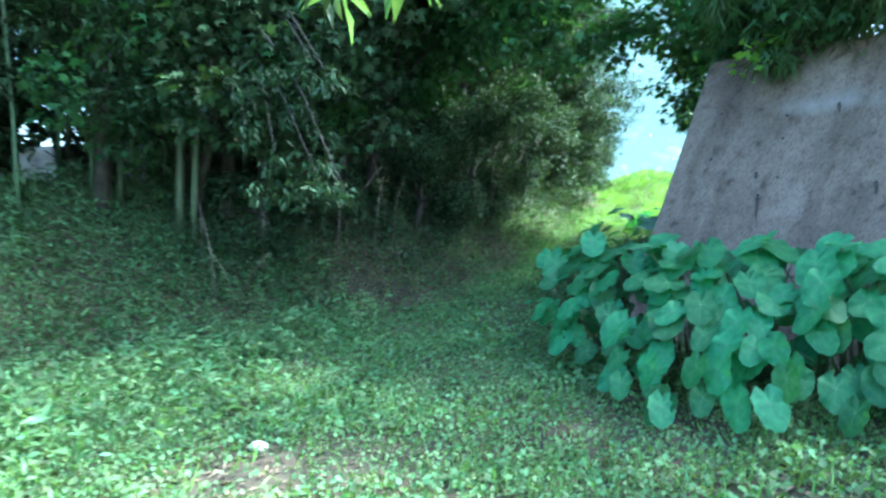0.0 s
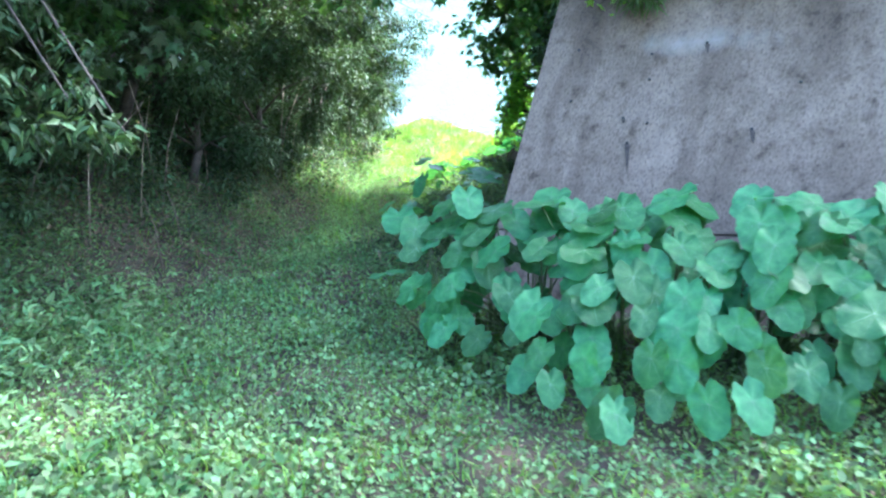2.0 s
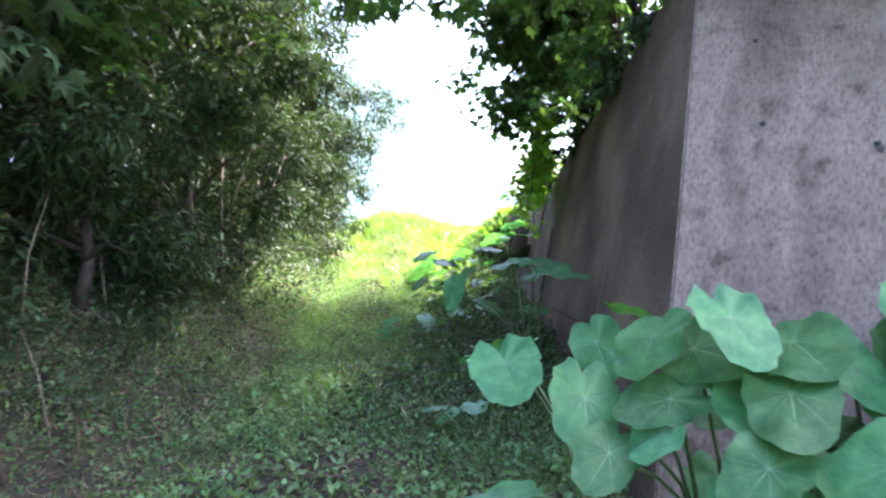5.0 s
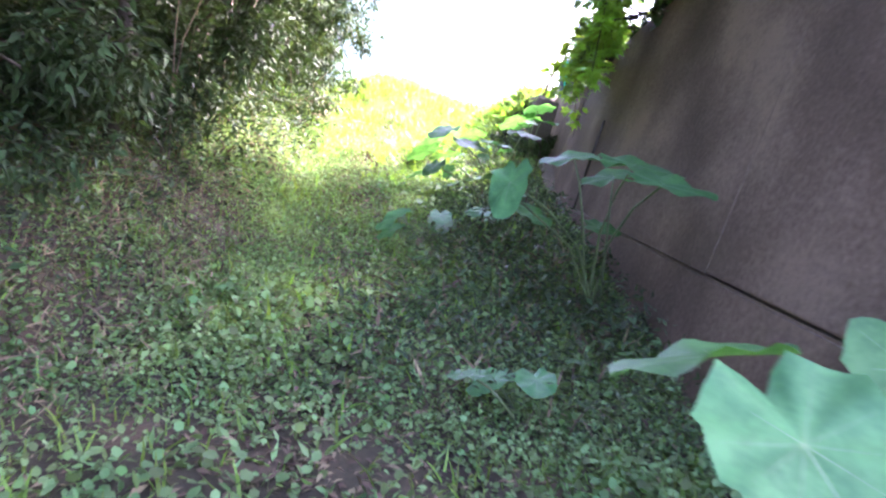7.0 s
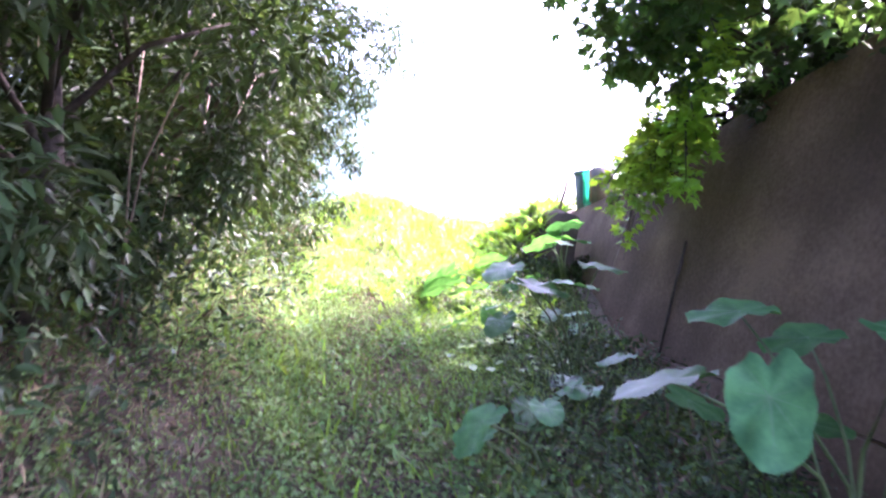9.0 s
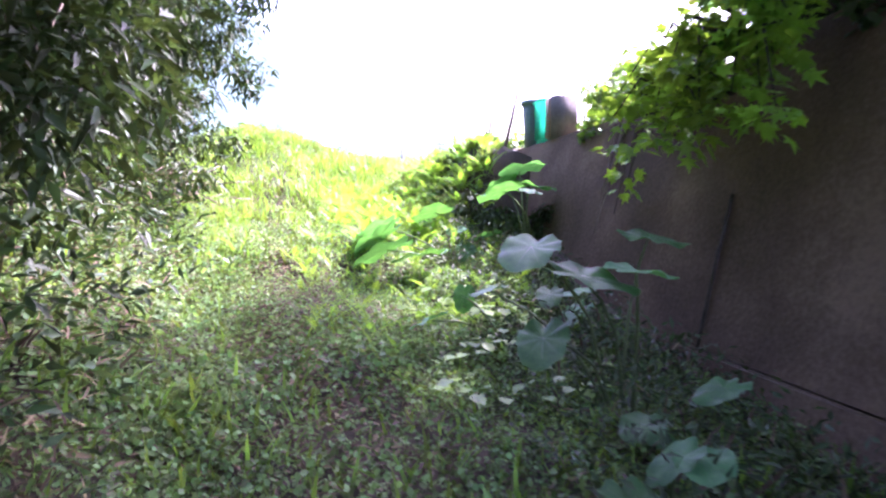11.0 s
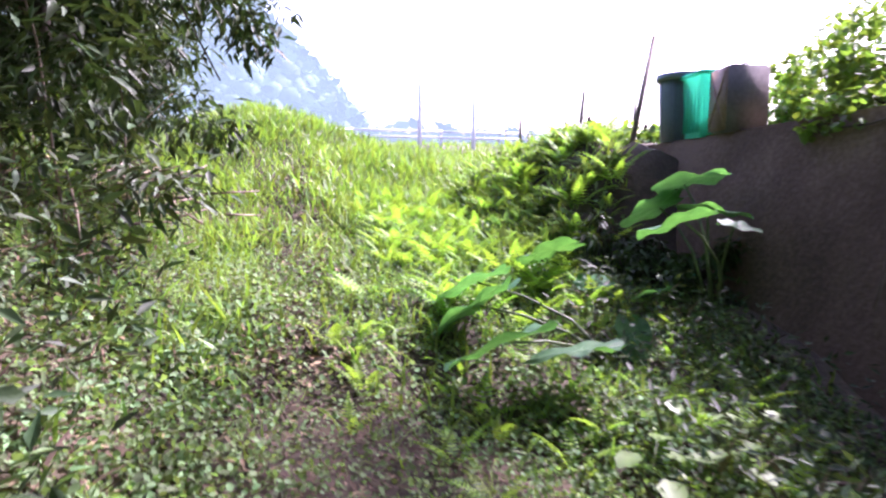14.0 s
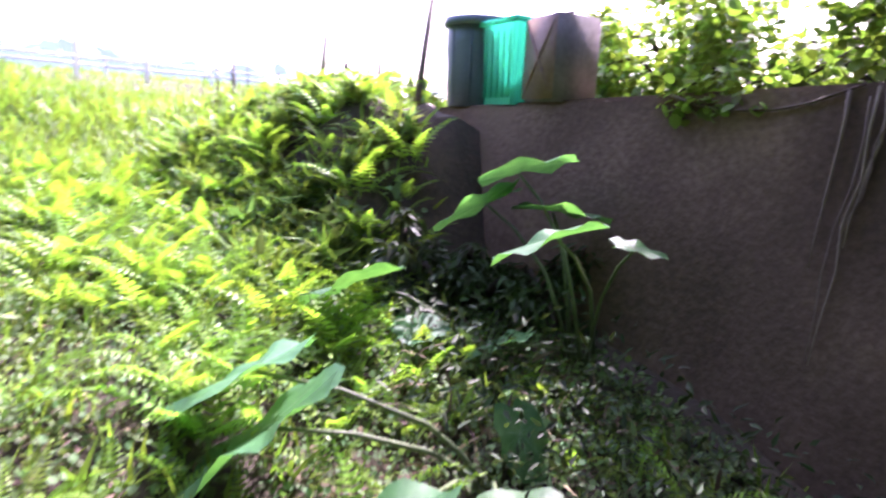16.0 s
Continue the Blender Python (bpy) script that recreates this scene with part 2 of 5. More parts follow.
def tube(bm, pts, r0, r1, sides=7, cap=True):
    """A tapered tube through the points, into bm."""
    pts = [Vector(p) for p in pts]
    rings = []
    for i, p in enumerate(pts):
        d = (pts[min(i + 1, len(pts) - 1)] - pts[max(i - 1, 0)]).normalized()
        s = d.cross(Vector((0, 0, 1)) if abs(d.z) < 0.9 else Vector((1, 0, 0))).normalized()
        u = s.cross(d)
        r = r0 + (r1 - r0) * i / (len(pts) - 1)
        rings.append([bm.verts.new(p + (s * math.cos(a) + u * math.sin(a)) * r) for a in [2 * math.pi * k / sides for k in range(sides)]])
    for a, b in zip(rings, rings[1:]):
        for k in range(sides):
            bm.faces.new((a[k], a[(k + 1) % sides], b[(k + 1) % sides], b[k]))
    if cap:
        bm.faces.new(rings[0][::-1])
        bm.faces.new(rings[-1])
    return bm


def box(bm, lo, hi, bevel=0.0):
    r = bmesh.ops.create_cube(bm, size=1.0)
    for v in r["verts"]:
        v.co = Vector([lo[i] + (v.co[i] + 0.5) * (hi[i] - lo[i]) for i in range(3)])
    if bevel:
        bmesh.ops.bevel(bm, geom=list({e for v in r["verts"] for e in v.link_edges}), offset=bevel, segments=2, affect="EDGES")
    return bm


def empty(name, at, label, category, group="", kind=""):
    e = new(name)
    e.location = at
    e.empty_display_size = 0.1
    return tagged(e, label, category, group, kind)


def under(child, parent):
    """Parent a part built in world coordinates."""
    child.parent = parent
    child.matrix_parent_inverse = Matrix.Translation(parent.location).inverted()
    return child


# ---------------------------------------------------------------- ground
def corner_x(z):
    return 2.86 + 0.24 * (z - 1.7)


def wall_y(z, x=2.86):
    """The battered front face."""
    return 7.803 - 0.191 * x + 0.39 * z


def wall_x(y, z):
    """The battered side face."""
    return corner_x(z) - 0.105 * (y - wall_y(z, corner_x(z)))


WALL_END = 16.45


def wall_top(y):
    return np.interp(y, [9.3, 9.8, 10.4, 11.1, 12.0, 12.7, 13.3, 13.8, 15.0, 16.45], [3.10, 3.0, 2.92, 2.84, 2.75, 2.67, 2.57, 2.46, 2.41, 2.35])


def joint_z(y):
    """The open joint between the two lifts rises gently along the side wall."""
    return 0.955 + 0.0165 * (y - 8.0)


def smooth(a, b, x):
    t = np.clip((x - a) / (b - a), 0, 1)
    return t * t * (3 - 2 * t)


def bank_foot(y):
    return np.interp(y, [-3, 1, 5, 8, 9.5, 12, 15, 17, 18.5, 20], [-5, -3.2, -1.4, -0.35, -0.15, -0.45, -0.8, -1.2, -1.9, -2.6])


def height(x, y):
    """The ground's height, metres."""
    x, y = np.asarray(x, float), np.asarray(y, float)
    z = np.interp(y, [-60, -5, 0, 3, 4.5, 7.8, 8.9, 11.4, 12.2, 13.9, 14.7, 15.7, 17.1, 18.4, 20.3, 22.5, 26, 34, 50, 70, 140],
                  [-1.5, -0.5, -0.27, -0.12, -0.02, 0.34, 0.54, 0.92, 1.04, 1.24, 1.43, 1.53, 1.83, 2.05, 2.3, 2.1, 1.9, 2.6, 4.2, 5.0, 6.0])
    near = 1 - smooth(24, 30, y)
    off = bank_foot(y) - x
    bank = np.clip(off, 0, None) * 0.75
    bank = 2.8 * (1 - np.exp(-bank / 2.2)) * smooth(-1.5, 4.0, y) * (1 - smooth(17.6, 20.5, y))
    mound = 0.62 * np.exp(-((x + 1.1) / 1.35) ** 2 - ((y - 19.9) / 1.7) ** 2)
    dip = -0.14 * smooth(1.0, 1.9, x) * smooth(7.5, 9, y) * (1 - smooth(13.0, 14.2, y))
    edge = 1.80 - 0.45 * smooth(15.4, 17.2, y)
    rise = np.clip(2.32 - z, 0, None) * smooth(edge - 0.75, edge + 0.25, x) * smooth(15.25, 15.72, y + 0.25 * (1.8 - x)) * (1 - 0.6 * smooth(17, 20, y))
    rise = rise * (1 + 0.16 * np.sin(x * 7.3 + 2.1 * np.sin(y * 4.4)) * np.sin(y * 6.1 + x * 2.2))
    lump = 0.12 * np.exp(-((x - 0.8) / 0.6) ** 2 - ((y - 15.6) / 0.8) ** 2)
    z = z + bank + mound + dip + rise * near + lump
    inside = smooth(0.06, 0.24, x - wall_x(y, wall_top(y))) * smooth(0.06, 0.24, y - wall_y(3.1, x))
    z = z + (wall_top(y) - 0.06 - z) * inside * near
    z = z + 0.025 * np.sin(x * 3.1 + 1.3 * np.sin(y * 2.3)) * np.sin(y * 2.7) + 0.012 * np.sin(x * 9 + y * 5)
    return z


def h(x, y):
    return float(height(x, y))


def build_ground():
    xs = np.unique(np.concatenate([np.arange(-6, 6.01, 0.12), np.geomspace(6.2, 700, 40), -np.geomspace(6.2, 700, 40)]))
    ys = np.unique(np.concatenate([np.arange(-3, 24.01, 0.12), 24 + np.geomspace(0.2, 900, 60), -3 - np.geomspace(0.2, 400, 30)]))
    gx, gy = np.meshgrid(xs, ys)
    v = np.stack([gx, gy, height(gx, gy)], 2).reshape(-1, 3)
    i = np.arange(len(ys) - 1)[:, None] * len(xs) + np.arange(len(xs) - 1)[None]
    f = np.stack([i, i + 1, i + 1 + len(xs), i + len(xs)], 2).reshape(-1, 4)
    tagged(finish("ground", raw_mesh("ground", v, f), M_SOIL), "dark soil with leaf litter under low weeds", "ground", kind="structure")


build_ground()


# ---------------------------------------------------------------- concrete wall
def prism(bm, ring0, ring1):
    a, b = [bm.verts.new(p) for p in ring0], [bm.verts.new(p) for p in ring1]
    n = len(a)
    for k in range(n):
        bm.faces.new((a[k], a[(k + 1) % n], b[(k + 1) % n], b[k]))
    bm.faces.new(a[::-1])
    bm.faces.new(b)


def build_wall():
    """A battered concrete abutment: a front face and a long side face, cast in two lifts with an open joint."""
    root = empty("wall_concrete", (4.0, 7.8, -0.4), "weathered grey concrete retaining wall with battered faces", "wall", kind="structure")
    t, x1 = 0.5, 11.0

    def ring(z, ends):
        """Plan of the L at height z; ends: the side wall's end."""
        xc, yc = corner_x(z), wall_y(z, corner_x(z))
        return [(xc, yc, z), (x1, wall_y(z, x1), z), (x1, wall_y(z, x1) + t, z), (xc + t, wall_y(z, xc + t) + t, z),
                (wall_x(ends, z) + t, ends, z), (wall_x(ends, z), ends, z)]

    def stain(ob):
        """The side faces are brown with silt, the front face grey."""
        ob.data.materials.append(M_SILT)
        for f in ob.data.polygons:
            if f.normal.x < -0.75:
                f.material_index = 1

    def lift(name, z0, z1, ends, bevel=0.018, tilt=(0, 0)):
        bm = bmesh.new()
        rings = [[(x, y, z + k * (joint_z(y) - z)) for x, y, z in ring(zz, ends)] for zz, k in ((z0, tilt[0]), (z1, tilt[1]))]
        prism(bm, *rings)
        bmesh.ops.recalc_face_normals(bm, faces=bm.faces)
        bmesh.ops.bevel(bm, geom=[e for e in bm.edges if not all(abs(v.co.y - ends) < 1e-4 for v in e.verts)], offset=bevel, segments=2, affect="EDGES")
        ob = under(part(name, bm, M_CONC, None, smooth=False), root)
        stain(ob)
    lift("lower_lift", -0.8, 0.99, WALL_END, 0.010, (0, 1))
    for v in root.children[0].data.vertices:
        if v.co.z > 0.5:
            v.co.z -= 0.011
    lift("upper_lift", 0.99, 3.10, 9.3, 0.010, (1, 0))
    # the far length of the side wall, whose top steps down
    bm = bmesh.new()
    steps = [(y, float(wall_top(y))) for y in (9.3005, 9.8, 10.4, 11.1, 12.0, 12.7, 13.3, 13.8, 15.0, WALL_END)]
    out, inn = [], []
    for y, z in steps:
        zs = joint_z(y)
        out.append((bm.verts.new((wall_x(y, zs), y, zs)), bm.verts.new((wall_x(y, z), y, z))))
        inn.append((bm.verts.new((wall_x(y, zs) + t, y, zs)), bm.verts.new((wall_x(y, z) + t, y, z))))
    for i in range(len(steps) - 1):
        bm.faces.new((out[i][0], out[i + 1][0], out[i + 1][1], out[i][1]))
        bm.faces.new((inn[i][0], inn[i][1], inn[i + 1][1], inn[i + 1][0]))
        bm.faces.new((out[i][1], out[i + 1][1], inn[i + 1][1], inn[i][1]))
        bm.faces.new((out[i][0], inn[i][0], inn[i + 1][0], out[i + 1][0]))
    bm.faces.new((out[-1][0], inn[-1][0], inn[-1][1], out[-1][1]))
    bm.faces.new((out[0][0], out[0][1], inn[0][1], inn[0][0]))
    bmesh.ops.recalc_face_normals(bm, faces=bm.faces)
    bmesh.ops.bevel(bm, geom=[e for e in bm.edges if all(v.co.z > 2 for v in e.verts)], offset=0.02, segments=2, affect="EDGES")
    stain(under(part("low_end", bm, M_CONC, None, smooth=False), root))
    # form-tie holes with rusty runs below them
    for x, z, run in ((3.36, 2.51, 0.0), (3.97, 2.42, 0.0), (4.40, 2.48, 0.1), (3.77, 1.67, 0.26), (3.74, 1.88, 0.05), (3.93, 1.83, 0.0), (3.95, 2.20, 0.0), (4.70, 1.75, 0.12), (3.30, 2.05, 0.0), (5.05, 2.10, 0.0)):
        c = Vector((x, wall_y(z, x) - 0.002, z))
        bm = bmesh.new()
        tube(bm, [c + Vector((0, 0.02, 0)), c + Vector((-0.001, -0.003, 0))], 0.013, 0.012, 10)
        hole = part("tie_hole", bm, M_BLACK, None, "dark form-tie hole")
        under(hole, root)
        if run:
            bm = bmesh.new()
            q = [bm.verts.new((x + dx, wall_y(zz, x + dx) - 0.003, zz)) for dx, zz in ((-0.02, z - 0.01), (0.02, z - 0.01), (0.014, z - run * 0.6), (0.004, z - run), (-0.008, z - run * 0.8))]
            bm.faces.new(q)
            under(part("rust_run", bm, M_BARK, None, "brown rust run below a tie hole"), root)
    # drain pipe in the front face
    z = 1.06
    c = Vector((5.38, wall_y(z, 5.38), z))
    bm = bmesh.new()
    tube(bm, [c + Vector((0, 0.02, 0)), c + Vector((-0.01, -0.05, 0))], 0.05, 0.05, 16, cap=False)
    tube(bm, [c + Vector((0, 0.02, 0)), c + Vector((-0.01, -0.05, 0))], 0.042, 0.042, 16, cap=True)
    under(part("drain_pipe", bm, M_BLACK, None, "short black plastic drain pipe"), root)
    return root


build_wall()


# ---------------------------------------------------------------- low growth
RNG = np.random.default_rng(7)


def sample_ground(n, x0, x1, y0, y1, keep):
    """Random places on the ground, kept by keep(x, y) in 0..1, off the wall's footprint."""
    x, y = RNG.uniform(x0, x1, n), RNG.uniform(y0, y1, n)
    ok = RNG.random(n) < keep(x, y)
    ok &= ~((x > wall_x(y, 0.8) - 0.04) & (y > wall_y(0.4, x) - 0.04) & (x < wall_x(y, 2.5) + 0.6) & (y < WALL_END + 0.1))
    ok &= ~((y > wall_y(0.3, x) - 0.04) & (y < wall_y(3.1, x) + 0.6) & (x > 2.5))
    x, y = x[ok], y[ok]
    steep = np.hypot(height(x + 0.06, y) - height(x - 0.06, y), height(x, y + 0.06) - height(x, y - 0.06)) / 0.12
    ok = (steep < 1.0) | (RNG.random(len(x)) < 0.08) | (x < 0.5)
    x, y = x[ok], y[ok]
    return x, y, height(x, y)


def patch(x, y, s, seed):
    """Soft random patches, 0..1."""
    return 0.5 + 0.5 * np.sin(x * s + 1.7 * np.sin(y * s * 0.8 + seed) + seed) * np.sin(y * s * 1.1 + 1.3 * np.sin(x * s * 0.9 - seed))


def weeds(name, tv, tf, mat, n, area, keep, size, lean, lift, label, category, twist=0.5):
    x, y, z = sample_ground(n, *area, keep)
    k = len(x)
    a = RNG.uniform(0, 2 * math.pi, k)
    e = RNG.normal(lean[0], lean[1], k)
    ahead = np.stack([np.cos(a) * np.cos(e), np.sin(a) * np.cos(e), np.sin(e)], 1)
    rot = frames_from(ahead, np.array([0.0, 0, 1]), RNG, twist)
    s = RNG.uniform(size[0], size[1], k) * (0.7 + 0.6 * patch(x, y, 2.1, 2.0))
    p = np.stack([x, y, z + RNG.random(k) ** 1.5 * lift], 1)
    ob = finish(name, scatter(name, tv, tf, p, rot, s), mat)
    return tagged(ob, label, category, kind="stuff")


def trodden(x, y):
    """1 on the bare trodden line of the path."""
    c = np.interp(y, [0, 4, 8, 10, 12, 14, 16, 20], [3.6, 2.0, 1.0, 0.55, 0.2, -0.1, -0.35, -0.6])
    return np.exp(-((x - c) / 0.42) ** 2)


def bare(x, y):
    """1 on the bare, dry spots of the grass."""
    return np.clip(1.3 * np.exp(-((x - 1.75) / 0.5) ** 2 - ((y - 3.4) / 0.4) ** 2) + np.exp(-((x - 4.7) / 0.6) ** 2 - ((y - 4.6) / 0.3) ** 2) + 0.6 * np.exp(-((x - 3.2) / 0.3) ** 2 - ((y - 4.9) / 0.25) ** 2), 0, 1)


shade = lambda x, y: smooth(bank_foot(y) - 1.6, bank_foot(y) + 0.4, x)
low = lambda x, y: np.clip((0.35 + 0.75 * patch(x, y, 1.9, 0.4)) * (1 - 0.55 * trodden(x, y) * smooth(6, 9, y)) * (1 - 0.93 * bare(x, y)), 0, 1) * (0.7 + 0.3 * shade(x, y))
weeds("ground_weeds", ROUND_V, ROUND_F, M_WEED, 230000, (-5, 6.5, 0.3, 9.5), low, (0.018, 0.048), (0.45, 0.5), 0.09, "low green clover-like weeds covering the ground", "weeds")
weeds("path_weeds", ROUND_V, ROUND_F, M_WEED, 300000, (-2.4, 2.4, 8.3, 16.5), low, (0.012, 0.030), (0.4, 0.55), 0.09, "low dark green weeds beside a worn path", "weeds")
weeds("short_grass", BLADE_V, BLADE_F, M_GRASS, 60000, (-4, 6.5, 0.6, 12), lambda x, y: 0.7 * low(x, y), (0.06, 0.15), (0.9, 0.35), 0.0, "short grass blades between the weeds", "grass")
weeds("bank_grass", BLADE_V, BLADE_F, M_GRASS, 210000, (-4.2, 4.5, 11.0, 24), lambda x, y: np.clip(smooth(12.5, 17.5, y) * (0.5 + 0.6 * patch(x, y, 1.5, 3)), 0.05, 1) * (1 - 0.8 * trodden(x, y) ** 2 * (1 - smooth(16.5, 19, y))) * (0.15 + 0.85 * shade(x, y)) * (1 - 0.7 * smooth(0.1, 0.5, x) * smooth(13.5, 14.2, y) * (1 - smooth(16.3, 17.2, y))), (0.07, 0.2), (0.85, 0.4), 0.0, "bright sunlit grass on the bank", "grass")
weeds("verge_grass", BLADE_V, BLADE_F, M_GRASS, 60000, (-7, 13, -7, 7.5), lambda x, y: 1.0 * ((x > 6.4) | (y < 0.7)) * (0.3 + 0.7 * patch(x, y, 1.3, 1.2)), (0.08, 0.2), (0.8, 0.4), 0.0, "grass and weeds of the open verge", "grass")
weeds("far_grass", BLADE_V, BLADE_F, M_GRASS, 26000, (-30, 30, 24, 60), lambda x, y: 0.9 + 0 * x, (0.2, 0.5), (0.9, 0.4), 0.0, "pale sunlit grass of a far field", "grass")
weeds("leaf_litter", LANCE_V, LANCE_F, M_LITTER, 60000, (-4.5, 5, 1, 18), lambda x, y: np.clip(0.14 + 0.6 * bare(x, y) + 0.45 * smooth(5.5, 8, y) + 0.5 * trodden(x, y) * smooth(7, 10, y) + 0.45 * (1 - shade(x, y)), 0, 1), (0.03, 0.09), (0.0, 0.18), 0.03, "dry brown fallen leaves", "leaf litter", 0.3)


weeds("pointed_weeds", LANCE_V, LANCE_F, M_WEED, 60000, (-4, 6.5, 0.4, 11.0), low, (0.03, 0.075), (0.5, 0.5), 0.09, "small pointed leaves among the ground weeds", "weeds", 0.7)
weeds("tall_weeds", LANCE_V, LANCE_F, M_WEED, 70000, (-4.5, 2.2, 1.6, 7.2), lambda x, y: np.clip(smooth(1.9 - 0.25 * (y - 2), 0.2 - 0.25 * (y - 2), x), 0, 1) * (0.3 + 0.7 * patch(x, y, 1.6, 1.0)), (0.05, 0.115), (0.3, 0.5), 0.34, "knee-high dark green weeds along the bank", "weeds", 0.7)
weeds("path_litter", LANCE_V, LANCE_F, M_LITTER, 42000, (-1.5, 1.6, 8, 18), lambda x, y: np.clip(trodden(x, y) ** 2 * (0.4 + 0.8 * patch(x, y, 2.7, 1.5)), 0, 1), (0.02, 0.06), (0.1, 0.35), 0.07, "pale dry leaves along the trodden line", "leaf litter", 0.4)


weeds("lip_grass", BLADE_V, BLADE_F, M_GRASS, 9000, (0.9, 2.3, 15.3, 17.2), lambda x, y: smooth(15.35, 15.6, y + 0.25 * (1.8 - x)), (0.08, 0.22), (0.35, 0.5), 0.0, "grass hanging over the earth lip by the wall's end", "grass")
weeds("lip_weeds", LANCE_V, LANCE_F, M_WEED, 7000, (0.9, 2.3, 15.35, 17.0), lambda x, y: 0.9 * smooth(15.4, 15.6, y + 0.25 * (1.8 - x)), (0.05, 0.12), (0.3, 0.5), 0.12, "leafy weeds over the earth lip by the wall's end", "weeds", 0.7)
weeds("crest_weeds", ROUND_V, ROUND_F, M_GRASS, 16000, (0.6, 3.4, 15.8, 18.0), lambda x, y: (0.25 + 0.75 * patch(x, y, 3.1, 2.2)) * (1 - smooth(17.0, 18.0, y)) * smooth(0.6, 1.3, x), (0.025, 0.055), (0.35, 0.5), 0.12, "bright yellow-green leafy weeds on the crest", "weeds", 0.7)
beside = lambda x, y: smooth(0.75, 1.3, x) * (1 - smooth(14.6, 15.2, y)) * (0.4 + 0.6 * patch(x, y, 2.5, 4))
weeds("wall_foot_weeds", LANCE_V, LANCE_F, M_SHRUB, 26000, (0.6, 2.6, 8.5, 15.2), beside, (0.03, 0.07), (0.35, 0.5), 0.26, "dark leafy weeds along the foot of the wall", "weeds", 0.7)
weeds("wall_foot_straw", BLADE_V, BLADE_F, M_LITTER, 3600, (0.6, 2.6, 8.5, 15.2), beside, (0.07, 0.2), (0.45, 0.5), 0.06, "dry straw along the foot of the wall", "straw", 0.7)


# ---------------------------------------------------------------- taro plants
def taro_blade(bm, length, width, rng, cup=0.12, droop=0.25):
    """A heart-shaped blade: stalk joins at the origin, tip along +y; wavy edge, sunken veins."""
    rings, n = 4, 34
    c = bm.verts.new((0, 0, -0.012))
    prev = None
    ph = rng.random() * 6
    for r in range(1, rings + 1):
        f = r / rings
        ring = []
        for k in range(n):
            a = 2 * math.pi * k / n
            ca, sa = math.cos(a), math.sin(a)
            back = max(0.0, -ca)
            rad = 0.66 + 0.06 * max(0, ca) + 0.34 * max(0, ca) ** 3.5 - 0.28 * math.exp(-((abs(a - math.pi)) / 0.20) ** 2) + 0.08 * back
            wave = 1 + ((0.035 * math.sin(9 * a + ph) + 0.02 * math.sin(17 * a - ph)) if r == rings else 0)
            x = sa * rad * width * 0.86 * f * wave
            y = (ca * rad * length * 0.68 - 0.02 * length) * f * wave
            z = cup * f * f * abs(sa) * width * 0.55 - droop * length * (f ** 2) * max(0, ca) * 0.5 + 0.030 * math.sin(7 * a + ph) * f ** 3 + 0.02 * math.sin(4 * a + 2 * ph) * f * f - 0.012 * math.cos(8 * a) * f
            ring.append(bm.verts.new((x, y, z)))
        for k in range(n):
            q = (k + 1) % n
            if prev is None:
                bm.faces.new((c, ring[k], ring[q]))
            else:
                bm.faces.new((prev[k], ring[k], ring[q], prev[q]))
        prev = ring
    return bm


def taro_vein(bm, length, width, cup, droop):
    """The pale midrib and side veins, a little proud of the blade."""
    for a in (0.0, 0.55, -0.55, 1.1, -1.1, 1.7, -1.7, 2.5, -2.5):
        ca, sa = math.cos(a), math.sin(a)
        rad = 0.66 + 0.06 * max(0, ca) + 0.34 * max(0, ca) ** 3.5 + 0.08 * max(0.0, -ca)
        w = 0.0055 if a == 0 else 0.003
        q = []
        for f in (0.0, 0.3, 0.6, 0.88):
            x, y = sa * rad * width * 0.86 * f, (ca * rad * length * 0.68 - 0.02 * length) * f
            z = cup * f * f * abs(sa) * width * 0.55 - droop * length * f * f * max(0, ca) * 0.5 - 0.012 * math.cos(8 * a) * f - 0.012 * (1 - f) + 0.012
            k = w * (1 - 0.9 * f)
            q.append((bm.verts.new((x - ca * k, y + sa * k, z)), bm.verts.new((x + ca * k, y - sa * k, z))))
        for i in range(3):
            bm.faces.new((q[i][0], q[i][1], q[i + 1][1], q[i + 1][0]))
    return bm


prng = random.Random(11)
BLADES = []
for _ in range(12):
    b = bmesh.new()
    wide, cup, droop = 0.66 + 0.14 * prng.random(), 0.06 + 0.10 * prng.random(), 0.08 + 0.18 * prng.random()
    taro_blade(b, 1.0, wide, prng, cup, droop)
    me = bpy.data.meshes.new("leaf_blade")
    b.to_mesh(me)
    b.free()
    me.materials.append(M_TARO)
    me.polygons.foreach_set("use_smooth", np.ones(len(me.polygons), bool))
    b = bmesh.new()
    taro_vein(b, 1.0, wide, cup, droop)
    mv = bpy.data.meshes.new("vein")
    b.to_mesh(mv)
    b.free()
    mv.materials.append(M_VEIN)
    BLADES.append((me, mv))


